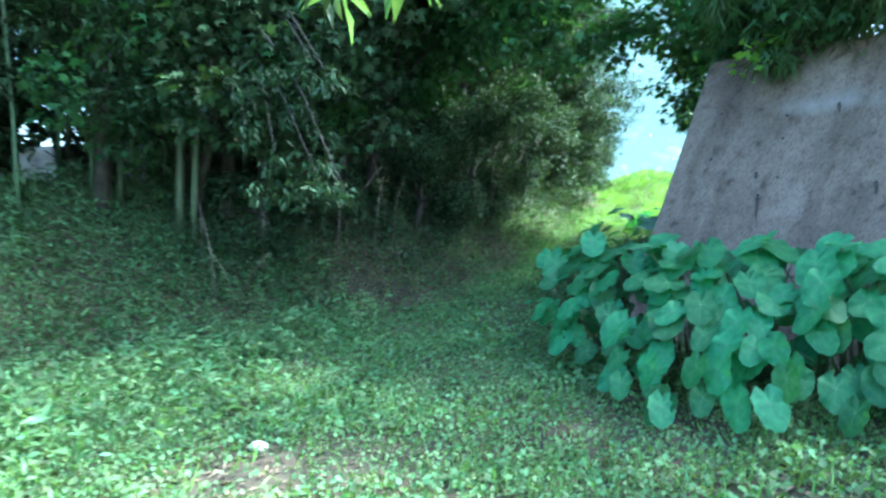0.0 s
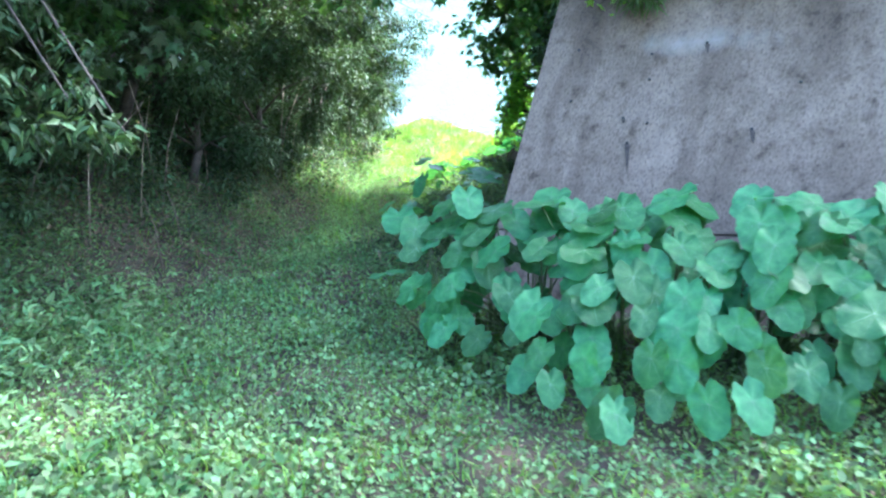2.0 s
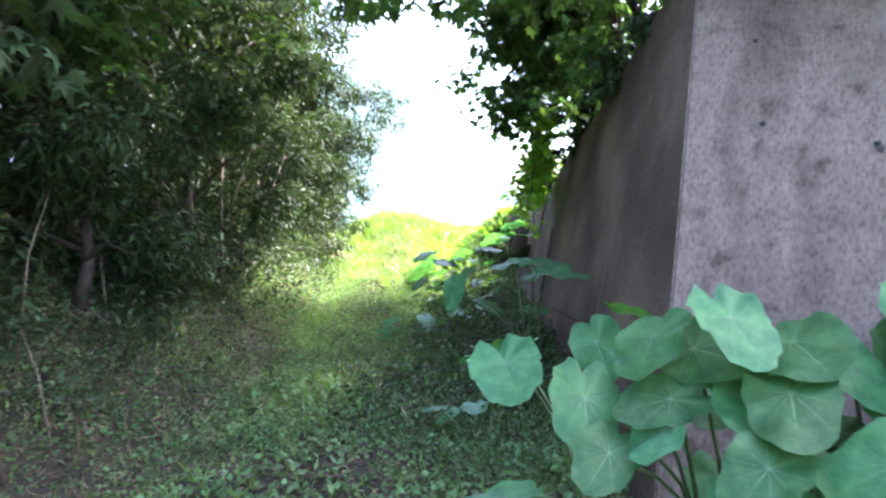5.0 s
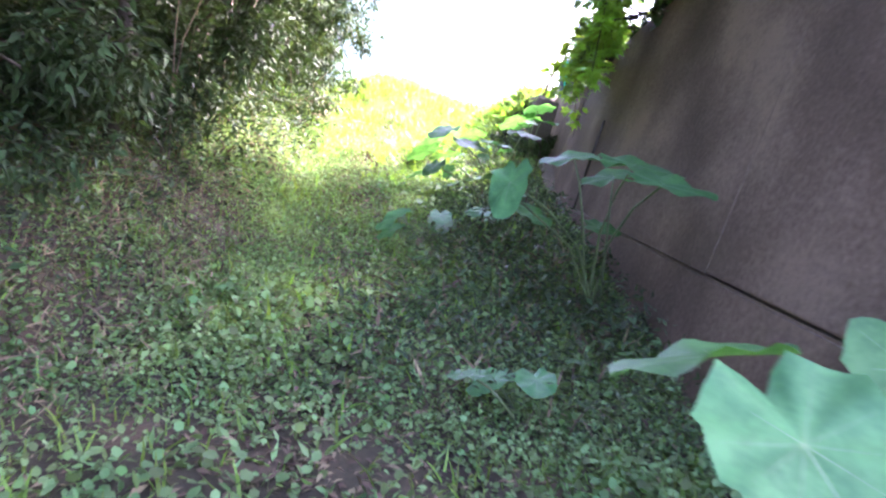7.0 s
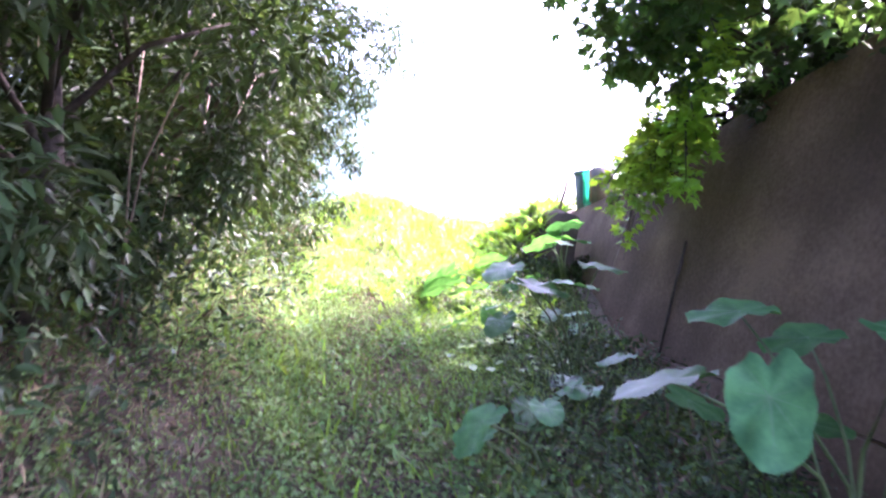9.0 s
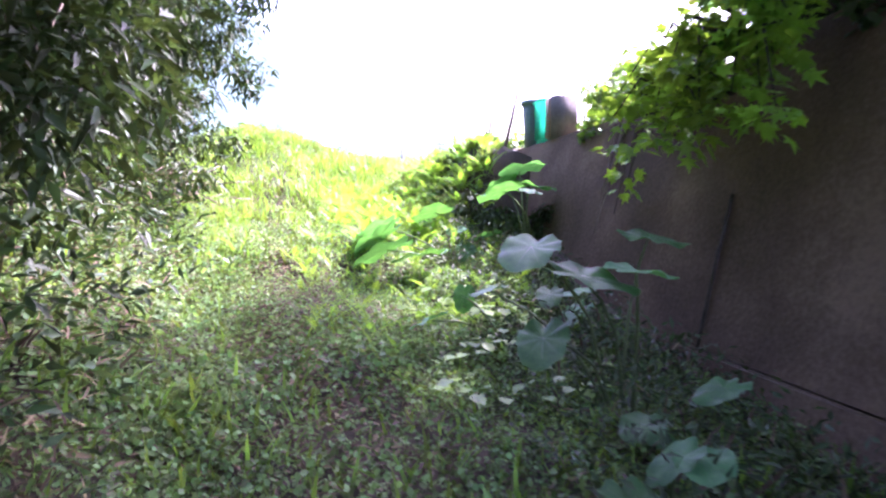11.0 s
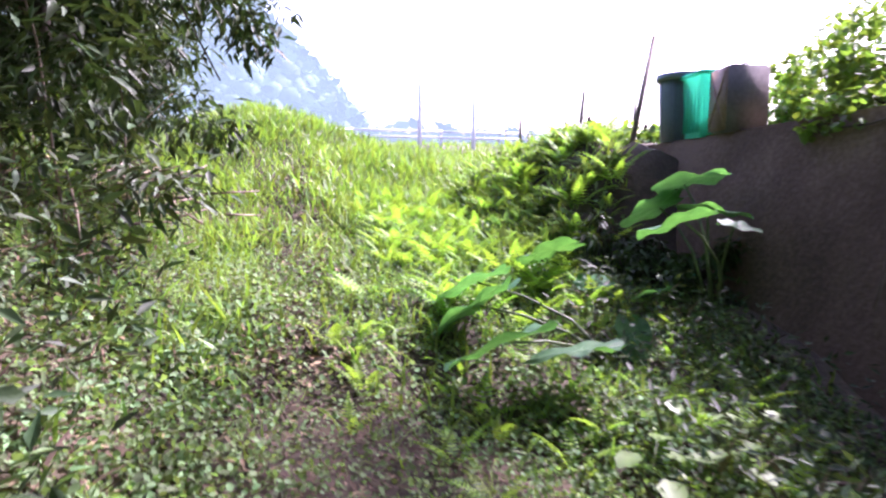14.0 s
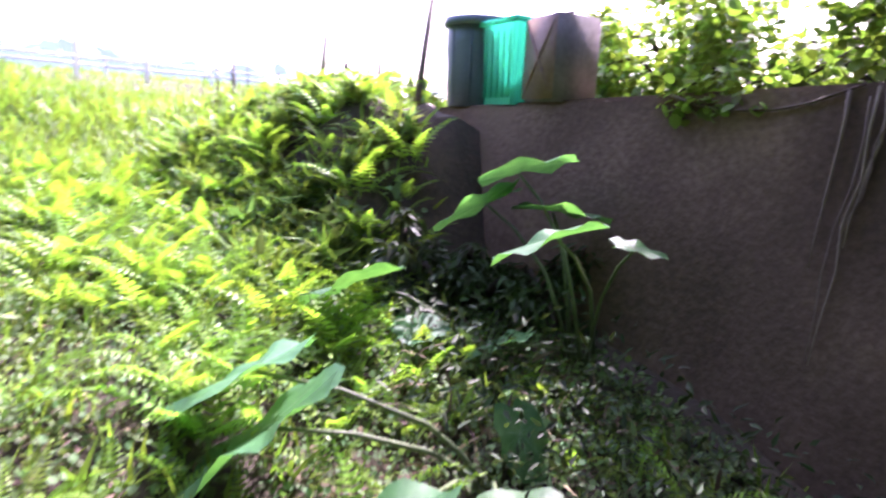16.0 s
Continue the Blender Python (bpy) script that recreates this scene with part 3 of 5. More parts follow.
def taro(base, leaves, label, group, pick=prng):
    """leaves: (place of the blade's joint, way the tip points, way the face looks, length)."""
    root = empty("taro_plant", base, label, "plant", group)
    for at, tip, face, size in leaves:
        me, mv = pick.choice(BLADES)
        y = Vector(tip).normalized()
        z = (Vector(face) - y * y.dot(Vector(face))).normalized()
        x = y.cross(z)
        m = Matrix.Translation(Vector(at) - Vector(base)) @ Matrix((x, y, z)).transposed().to_4x4() @ Matrix.Diagonal((size, size, size, 1))
        o = new("leaf_blade", me)
        o.parent, o.matrix_local = root, m
        v = new("vein", mv)
        v.parent = o
        bm = bmesh.new()
        d = Vector(at) - Vector(base)
        foot = Vector((pick.uniform(-0.05, 0.05), pick.uniform(-0.05, 0.05), -0.02))
        up = foot + Vector((d.x * 0.30, d.y * 0.30, d.z * 0.62))
        pts = [foot, (foot + up) / 2 + Vector((0, 0, 0.02)), up, (up + d) / 2 + Vector((0, 0, d.z * 0.05)), d - z * 0.01]
        tube(bm, pts, 0.011 * (0.55 + size), 0.005, 6)
        part("stalk", bm, M_STALK, root)
    return root


def front_taros():
    """The dense stand at the foot of the front face: tiers of drooping leaves that look out from the wall."""
    rnd = random.Random(5)
    for i in range(17):
        bx = 2.62 + i * 0.25 + rnd.uniform(-0.08, 0.08)
        by = 6.72 + rnd.uniform(-0.2, 0.2) - 0.03 * i
        base = (bx, by, h(bx, by))
        leaves = []
        n = 13
        for k in range(n):
            tier = (k + rnd.random()) / n
            out = (0.72 + 0.12 * min(i, 4) - 0.03 * max(0, i - 8)) * (1 - 0.85 * tier ** 1.3) + rnd.uniform(-0.1, 0.1)
            lx = bx + rnd.uniform(-0.22, 0.22) - (0.2 if i < 2 else 0)
            ly = by - out
            lz = h(lx, ly) + 0.19 + 0.88 * tier + rnd.uniform(-0.07, 0.07) + (0.06 if 4 < i < 9 else 0)
            size = rnd.uniform(0.17, 0.25) + 0.09 * tier ** 2
            turn = rnd.gauss(0, 0.6) - (0.4 if i < 2 else 0)
            slope = -1.0 + 0.8 * tier + rnd.uniform(-0.4, 0.35)
            tip = Vector((math.sin(turn), -math.cos(turn) * 0.7, slope))
            face = Vector((rnd.uniform(-0.6, 0.4), -0.9 + 0.35 * tier + rnd.uniform(-0.2, 0.3), 0.6 + 0.6 * tier))
            leaves.append(((lx, ly, lz), tip, face, size))
        taro(base, leaves, "dense green taro plant with drooping heart-shaped leaves", "taro stand at the wall", rnd)
    # a second row close to the wall fills the gaps
    for i in range(15):
        bx = 2.85 + i * 0.28 + rnd.uniform(-0.08, 0.08)
        by = 6.92 - 0.035 * i + rnd.uniform(-0.08, 0.06)
        leaves = []
        for k in range(8):
            lift = rnd.uniform(0.25, 0.95)
            at = (bx + rnd.uniform(-0.2, 0.2), by - rnd.uniform(0.05, 0.35), h(bx, by) + lift)
            tip = Vector((rnd.gauss(0, 0.6), -0.8, rnd.uniform(-0.9, -0.2)))
            leaves.append((at, tip, Vector((rnd.uniform(-0.5, 0.4), -0.8, 0.8)), rnd.uniform(0.2, 0.3)))
        taro((bx, by, h(bx, by)), leaves, "shaded taro plant close against the concrete wall", "taro stand at the wall", rnd)


front_taros()


# ---------------------------------------------------------------- woody growth
def crown(name, mat, tv, tf, centres, radii, n, size, droop, rng, parent):
    """Leaves spread over lumpy clusters, in one mesh."""
    c = rng.integers(0, len(centres), n)
    d = rng.normal(0, 1, (n, 3))
    d /= np.linalg.norm(d, axis=1, keepdims=True)
    r = rng.random(n) ** 0.45
    p = np.asarray(centres)[c] + d * np.asarray(radii)[c] * r[:, None]
    a = rng.uniform(0, 2 * math.pi, n)
    ahead = np.stack([np.cos(a), np.sin(a), -droop + rng.normal(0, 0.45, n)], 1) + 0.5 * d
    rot = frames_from(ahead, np.array([0.0, 0, 1]), rng, 0.5)
    s = rng.uniform(size[0], size[1], n)
    o = finish(name, scatter(name, tv, tf, p, rot, s), mat)
    return under(o, parent)


def shrub(x, y, tall, spread, n, mat, kindname, label, category, seed, tv=LANCE_V, tf=LANCE_F, size=(0.05, 0.11), lean=(0.0, 0.0), low_at=0.1, droop=0.5, group="", fans=9, split=False):
    rng = np.random.default_rng(seed)
    base = Vector((x, y, h(x, y) - 0.05))
    root = empty(kindname, base, label, category, group)
    centres, radii = [], []
    bm = bmesh.new()
    trunk_top = base + Vector((lean[0] * 0.4, lean[1] * 0.4, tall * 0.5))
    tube(bm, [Vector((0, 0, 0)), (trunk_top - base) * 0.5 + Vector((0.05, 0.03, 0)), trunk_top - base], 0.05 + tall * 0.008, 0.03, 8)
    for i in range(fans):
        f = (i + 0.5) / fans
        a = rng.uniform(0, 2 * math.pi)
        rr = spread * (0.35 + 0.65 * math.sin(math.pi * min(1, 0.25 + 0.7 * f))) * rng.uniform(0.4, 1)
        c = base + Vector((math.cos(a) * rr + lean[0] * f, math.sin(a) * rr + lean[1] * f, tall * (low_at + (0.95 - low_at) * f)))
        start = base.lerp(trunk_top, min(1, 0.3 + f * 0.7)) - base
        limb = bmesh.new() if split else bm
        tube(limb, [start, start.lerp(c - base, 0.5) + Vector((0, 0, 0.12)), c - base], 0.022 if not split else 0.010, 0.006 if not split else 0.003, 6)
        if split:
            part("stem", limb, M_CULM, root)
        for _ in range(3):
            centres.append(tuple(c + Vector(rng.normal(0, spread * 0.22, 3))))
            radii.append((spread * rng.uniform(0.22, 0.42), spread * rng.uniform(0.22, 0.42), spread * rng.uniform(0.16, 0.32)))
    part("trunk", bm, M_BARK, root)
    crown("crown", mat, tv, tf, centres, radii, n, size, droop, rng, root)
    return root


def left_thicket():
    rnd = random.Random(3)
    seed = 100
    for i in range(1, 13):
        y = 5.6 + i * 1.15
        x = float(bank_foot(y)) - 0.75 - rnd.uniform(0, 0.35) - (0.4 if y < 8 else 0)
        shrub(x, y, rnd.uniform(1.7, 2.5), 0.95, 8500, M_SHRUB, "shrub", "dark glossy evergreen shrub on the bank", "shrub", seed + i, size=(0.05, 0.12), lean=(0.3, 0), low_at=0.05, group="bank shrubs", fans=12)
    for i in range(10):
        y = 6.4 + i * 1.42
        x = float(bank_foot(y)) - 2.0 - rnd.uniform(0, 0.5)
        shrub(x, y, rnd.uniform(4.6, 5.6), 1.75, 13500, M_SHRUB, "evergreen_tree", "dark evergreen tree overhanging the path", "tree", seed + 40 + i, size=(0.08, 0.17), lean=(1.5 - (0.9 if i == 9 else 0), 0), low_at=0.22, group="bank trees", fans=16)
    for i in range(11):
        y = -1.0 + i * 2.1
        x = -5.6 - rnd.uniform(0, 1.5) - (0.6 if y < 3 else 0)
        shrub(x, y, rnd.uniform(5.5, 7.5), 2.3, 6500, M_SHRUB, "evergreen_tree", "dark evergreen tree deep in the grove", "tree", seed + 70 + i, size=(0.16, 0.32), lean=(0.5, 0), low_at=0.08, group="grove trees", fans=16)


left_thicket()


def back_row():
    """The grove goes on behind, closing the view."""
    rnd = random.Random(6)
    for i in range(13):
        y = -6.0 + i * 1.9
        shrub(-9.5 - rnd.uniform(0, 1.5) + (0.12 * (i - 6) ** 2 if i > 6 else 0) * -0.1, y, rnd.uniform(7.5, 9.5), 2.9, 4200, M_SHRUB, "evergreen_tree", "dark evergreen tree far back in the grove", "tree", 180 + i, size=(0.35, 0.6), low_at=0.02, group="grove trees", fans=18)


back_row()


def maple(x, y, tall, reach, seed):
    """A maple that leans out over the grass, with drooping lobed leaves."""
    return shrub(x, y, tall, 1.5, 7000, M_MAPLE, "maple_tree", "green maple with lobed leaves hanging over the grass", "tree", seed, PALM_V, PALM_F, (0.09, 0.17), lean=(reach, -0.3), low_at=0.35, group="maples", fans=14, droop=0.9)


maple(-2.6, 6.2, 4.4, 1.9, 210)
maple(-1.9, 8.6, 4.6, 2.2, 211)


def bough_tree(x, y, tall, ends, n, seed, label, mat=None, size=(0.09, 0.17), group="overhanging trees", r=0.5, leaf=None):
    """A tree with long boughs out to the given ends, leafy along their outer half."""
    rng = np.random.default_rng(seed)
    base = Vector((x, y, h(x, y) - 0.05))
    root = empty("overhanging_tree", base, label, "tree", group)
    top = Vector((rng.uniform(-0.2, 0.2), rng.uniform(-0.2, 0.2), tall))
    bm = bmesh.new()
    tube(bm, [Vector((0, 0, 0)), top * 0.5 + Vector((0.08, 0.05, 0)), top], 0.11, 0.05, 9)
    part("trunk", bm, M_BARK, root)
    cs, rs = [], []
    for e in ends:
        e = Vector(e) - base
        start = top * rng.uniform(0.55, 0.95)
        mid = start.lerp(e, 0.5) + Vector((0, 0, 0.35))
        bm = bmesh.new()
        tube(bm, [start, start.lerp(mid, 0.5) + Vector((0, 0, 0.12)), mid, mid.lerp(e, 0.5) + Vector((0, 0, 0.06)), e], 0.026, 0.005, 6)
        part("bough", bm, M_BARK, root)
        for f in np.linspace(0.25, 1.0, 7):
            p = (start.lerp(mid, f * 2) if f < 0.5 else mid.lerp(e, f * 2 - 1)) + base
            for _ in range(2):
                cs.append(tuple(p + Vector(rng.normal(0, r * 0.45, 3)) - Vector((0, 0, 0.12))))
                rs.append((r * rng.uniform(0.5, 1), r * rng.uniform(0.5, 1), r * rng.uniform(0.3, 0.6)))
    crown("crown", mat or M_MAPLE, *(leaf or (PALM_V, PALM_F)), cs, rs, n, size, 0.8, rng, root)
    return root


# The last four boughs are added above the view to shade the thicket.
bough_tree(-1.7, 9.2, 4.0, [(0.6, 8.4, 3.5), (1.4, 9.0, 3.75), (2.0, 9.6, 3.9), (2.5, 10.4, 4.2), (1.2, 10.8, 4.6), (0.2, 10.2, 4.0), (2.9, 9.6, 4.6), (1.9, 8.6, 4.4), (2.6, 9.0, 5.0), (0.6, 7.6, 5.2), (1.2, 8.2, 5.4), (0.1, 7.2, 4.9), (0.0, 8.4, 5.3)], 9500, 213, "maple whose boughs arch over the path, some added overhead for shade")
bough_tree(-2.4, 6.6, 4.2, [(0.0, 5.6, 3.3), (-0.6, 5.0, 2.6), (0.6, 6.4, 3.6), (-0.2, 7.2, 3.0), (1.2, 7.2, 4.2), (-1.2, 5.2, 3.3), (0.4, 7.9, 4.6), (-0.3, 6.1, 2.2)], 6500, 214, "dark leafy tree with low boughs drooping over the grass", mat=M_SHRUB)
# Its high far boughs are added out of view to shade path and bank.
bough_tree(2.95, 12.35, 2.3, [(1.6, 12.4, 5.6), (2.2, 13.0, 6.2), (2.7, 14.9, 4.9), (3.2, 15.2, 5.4), (3.6, 15.6, 6.0), (4.2, 15.9, 6.5), (2.5, 14.2, 5.0), (3.0, 15.7, 5.6), (1.9, 12.2, 3.4), (1.5, 12.4, 4.1), (2.0, 11.7, 4.3), (1.7, 12.0, 4.9), (2.5, 11.3, 4.6), (2.1, 12.6, 4.1), (2.3, 13.2, 4.6), (2.6, 13.8, 4.2), (2.2, 11.6, 4.5), (3.2, 13.6, 5.0), (2.8, 12.4, 5.4), (2.2, 12.8, 5.0), (2.1, 12.3, 3.0), (3.6, 14.2, 6.3), (4.3, 14.6, 6.8), (3.0, 14.0, 6.0), (4.5, 13.6, 6.6), (3.7, 13.4, 6.2), (5.0, 14.4, 7.2), (3.4, 14.9, 6.6)], 15000, 216, "leafy tree leaning out from the wall top, with unseen boughs added for shade", group="trees above the wall", r=0.45)


def drooping_boughs():
    """Lance-leaved boughs that droop from the grove over the grass and over the far path."""
    lance = (LANCE_V, LANCE_F)
    bough_tree(-3.3, 7.2, 3.4, [(1.05, 5.1, 1.66), (0.70, 5.1, 1.86), (0.30, 5.0, 2.05), (-0.1, 5.0, 2.3), (0.72, 5.2, 2.75), (0.2, 5.1, 3.0), (0.45, 5.3, 2.9)], 3400, 217, "tree with a drooping fern-like bough over the grass", mat=M_SHRUB, size=(0.06, 0.12), group="drooping boughs", r=0.22, leaf=lance)
    bough_tree(-2.7, 15.2, 3.6, [(-0.53, 15.3, 2.9), (-0.68, 15.3, 2.6), (-0.45, 15.2, 3.4), (0.0, 15.3, 4.1), (-0.2, 15.0, 3.8), (0.15, 15.5, 4.6), (-0.7, 14.7, 3.2), (-1.1, 14.0, 3.2)], 10500, 218, "dark tree whose boughs droop beside the path's opening", mat=M_SHRUB, size=(0.06, 0.12), group="drooping boughs", r=0.34, leaf=lance)


drooping_boughs()


def wall_trees():
    # Made taller and denser above the view, to keep sun off the bank.
    for i, (x, y, t, s) in enumerate([(3.9, 9.6, 5.6, 1.8), (5.5, 9.3, 6.0, 2.0), (7.8, 9.3, 6.5, 2.2), (6.0, 12.4, 8.0, 2.6), (4.8, 10.8, 7.0, 2.1), (8.0, 13.0, 8.5, 2.6)]):
        shrub(x, y, t, s, 9500 if i in (0, 4) else 4800, M_MAPLE, "broadleaf_tree", "leafy tree growing behind the top of the wall", "tree", 300 + i, PALM_V, PALM_F, (0.09, 0.16), lean=(-0.6, -0.4), low_at=0.15, group="trees above the wall", fans=12)


wall_trees()


def wall_brow():
    """Dense dark growth along the top of the side wall and a leafy fringe over the front face."""
    for i, (x, y, t, sp) in enumerate([(3.5, 9.9, 2.4, 0.9), (3.35, 10.7, 2.0, 0.85), (3.3, 11.5, 2.3, 0.85), (3.25, 12.2, 1.6, 0.7), (4.5, 11.0, 3.2, 1.3), (3.4, 12.9, 1.2, 0.55)]):
        shrub(x, y, t, sp, 900, M_MAPLE, "bush", "dark leafy bush growing along the top of the wall", "bush", 340 + i, PALM_V, PALM_F, (0.07, 0.14), lean=(-0.35, 0), low_at=0.0, group="bushes above the wall", fans=10, droop=0.7)
    for i, y in enumerate((9.6, 10.2, 10.8, 11.4, 11.9, 12.4)):
        z = float(wall_top(y))
        shrub(wall_x(y, z) + 0.22, y, 0.35, 0.30, 650, M_SHRUB, "dark_bush", "dark ivy clump draped over the wall's top edge", "ivy", 360 + i, ROUND_V, ROUND_F, (0.04, 0.08), lean=(-0.16, 0), low_at=0.0, group="ivy on the wall's edge", fans=6, droop=1.1)
    for i in range(9):
        x = 3.5 + 0.42 * i
        shrub(x, float(wall_y(3.1, x)) + 0.34, 1.35, 0.62, 2200, M_BAMLEAF, "dwarf_bamboo", "bright dwarf bamboo hanging over the wall's top edge", "bamboo", 380 + i, BLADE_V, BLADE_F, (0.14, 0.27), lean=(-0.12, -0.75), low_at=0.0, group="dwarf bamboo on the wall", fans=8, droop=0.9, split=True)


wall_brow()


def grove_shade_crowns():
    """High crowns added over the grove to block sky light and darken it."""
    rnd = random.Random(12)
    for i in range(9):
        y = 0.8 + i * 1.15
        x = float(bank_foot(y)) - 1.6 - 2.2 * (i % 2) - rnd.uniform(0, 0.6)
        shrub(x, y, rnd.uniform(7.0, 8.2), 2.1, 3600, M_SHRUB, "evergreen_tree", "tall evergreen tree added over the grove to block sky light", "tree", 420 + i, size=(0.16, 0.30), lean=(0.4, 0), low_at=0.52, group="grove trees", fans=16)


grove_shade_crowns()


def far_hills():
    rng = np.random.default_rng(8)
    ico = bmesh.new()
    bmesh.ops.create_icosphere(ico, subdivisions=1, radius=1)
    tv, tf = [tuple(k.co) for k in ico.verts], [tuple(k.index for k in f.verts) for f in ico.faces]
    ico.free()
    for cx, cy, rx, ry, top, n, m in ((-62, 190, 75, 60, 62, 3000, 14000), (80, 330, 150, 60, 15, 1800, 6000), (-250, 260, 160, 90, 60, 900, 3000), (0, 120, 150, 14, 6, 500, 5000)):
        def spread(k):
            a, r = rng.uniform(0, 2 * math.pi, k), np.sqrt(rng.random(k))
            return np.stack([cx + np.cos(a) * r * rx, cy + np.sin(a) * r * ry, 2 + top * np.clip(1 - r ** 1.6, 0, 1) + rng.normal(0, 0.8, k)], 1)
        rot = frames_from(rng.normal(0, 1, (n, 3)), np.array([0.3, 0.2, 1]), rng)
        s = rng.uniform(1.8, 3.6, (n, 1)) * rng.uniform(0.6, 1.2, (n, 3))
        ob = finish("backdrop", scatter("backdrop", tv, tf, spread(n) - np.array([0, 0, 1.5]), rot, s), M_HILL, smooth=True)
        tagged(ob, "wooded hillside across the valley with a pale glow for haze", "woods", kind="structure")
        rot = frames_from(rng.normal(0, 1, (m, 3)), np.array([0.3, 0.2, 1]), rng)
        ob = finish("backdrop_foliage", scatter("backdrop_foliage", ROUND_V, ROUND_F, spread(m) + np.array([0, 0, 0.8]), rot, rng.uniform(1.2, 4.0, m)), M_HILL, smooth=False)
        tagged(ob, "treetops on the far hillside with a pale glow for haze", "woods", kind="structure")


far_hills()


# ---------------------------------------------------------------- single taros along the side wall
def lone_taros():
    rnd = random.Random(21)
    up = Vector((0, 0, 1))

    def leaf(at, heading, pitch, size, roll=0.0):
        """heading: degrees clockwise from +y of the tip; pitch: of the tip, degrees."""
        a, p = radians(heading), radians(pitch)
        tip = Vector((math.sin(a) * math.cos(p), math.cos(a) * math.cos(p), math.sin(p)))
        face = up + Vector((math.cos(a), -math.sin(a), 0)) * math.tan(radians(roll))
        return at, tip, face, size

    word = "taro plant with broad leaves on thin stalks beside the wall"
    group = "taros along the side wall"
    taro((2.30, 7.30, h(2.30, 7.30)), [leaf((2.00, 7.01, 1.09), 165, -28, 0.31, 14), leaf((1.99, 7.40, 1.10), 262, -6, 0.30, 14), leaf((2.37, 7.42, 1.10), 165, -48, 0.27, 22),
         leaf((2.55, 7.55, 1.20), 120, -12, 0.26, -20), leaf((2.62, 6.95, 0.98), 140, -30, 0.26, 30), leaf((1.98, 6.85, 0.66), 250, -6, 0.26)], "large taro plant at the wall's corner", group, rnd)
    taro((2.10, 9.80, h(2.10, 9.80)), [leaf((1.58, 9.31, 1.34), 200, -50, 0.28, 10), leaf((1.41, 9.57, 1.34), 262, -8, 0.27, 4), leaf((1.98, 10.5, 1.48), 262, -5, 0.33, -10), leaf((2.22, 10.4, 1.38), 258, -10, 0.30, -12),
         leaf((2.20, 9.63, 1.46), 95, -6, 0.37, 13), leaf((2.27, 9.26, 1.38), 98, -7, 0.36, 12)], "taro plant with flat broad leaves on a fan of thin stalks", group, rnd)
    taro((1.95, 10.5, h(1.95, 10.5)), [leaf((1.72, 10.35, 1.12), 100, -20, 0.22, 20), leaf((2.12, 10.15, 1.08), 110, -10, 0.2, 20)], "young taro plant with bright leaves against the wall", group, rnd)
    taro((1.45, 11.75, h(1.45, 11.75)), [leaf((1.04, 11.60, 1.65), 215, -14, 0.27, -4), leaf((1.20, 11.47, 1.55), 118, -12, 0.30, 6), leaf((1.66, 11.92, 1.66), 95, -6, 0.27, 10), leaf((1.42, 11.5, 1.56), 80, -2, 0.24, 4),
         leaf((1.00, 11.30, 1.36), 200, -24, 0.22, 10), leaf((1.06, 12.40, 1.38), 255, -6, 0.17, 6)], "taro plant with grey-green leaves beside the worn path", group, rnd)
    taro((1.15, 12.60, h(1.15, 12.60)), [leaf((1.27, 12.52, 0.97), 235, -14, 0.24, 10), leaf((0.74, 12.29, 1.26), 255, -14, 0.17, 16), leaf((0.98, 12.75, 1.30), 200, -55, 0.15)], "low taro plant with dull leaves among the weeds", group, rnd)
    taro((1.85, 14.55, h(1.85, 14.55)), [leaf((1.76, 15.08, 1.95), 304, -28, 0.34, 16), leaf((1.88, 15.03, 2.08), 124, 20, 0.36, -13), leaf((1.62, 14.50, 1.90), 300, -15, 0.34, 9), leaf((1.93, 14.86, 1.94), 120, 0, 0.34, -6),
         leaf((1.76, 14.30, 1.89), 120, -8, 0.17, 10), leaf((1.50, 14.60, 1.53), 300, -18, 0.24, 9)], "taro plant with sunlit translucent leaves at the wall", group, rnd)
    taro((1.42, 14.70, h(1.42, 14.70)), [leaf((1.10, 14.87, 1.72), 300, -16, 0.32, 15), leaf((1.25, 14.75, 1.56), 100, 10, 0.18, 20)], "young taro plant with a bright green leaf", group, rnd)
    taro((1.15, 14.15, h(1.15, 14.15)), [leaf((0.58, 14.30, 1.54), 290, -35, 0.42, 9), leaf((0.60, 14.46, 1.62), 290, -24, 0.34, 10), leaf((0.62, 13.87, 1.48), 290, -20, 0.40, 11), leaf((0.88, 13.82, 1.45), 285, -6, 0.34, 7),
         leaf((1.25, 14.20, 1.42), 180, -50, 0.20), leaf((1.26, 13.96, 1.20), 150, -45, 0.26)], "sprawling taro plant with drooping grey-green leaves", group, rnd)
    for x, y, s in ((1.3, 10.9, 0.2), (1.6, 12.9, 0.2), (1.1, 10.4, 0.2), (1.75, 8.6, 0.16), (1.55, 11.3, 0.2)):
        z = h(x, y)
        taro((x, y, z), [leaf((x + rnd.uniform(-0.3, 0.1), y + rnd.uniform(-0.25, 0.15), z + rnd.uniform(0.12, 0.35)), rnd.uniform(170, 290), rnd.uniform(-30, 0), s * rnd.uniform(0.8, 1.2)) for _ in range(3)],
             "small taro plant among the weeds", group, rnd)


lone_taros()


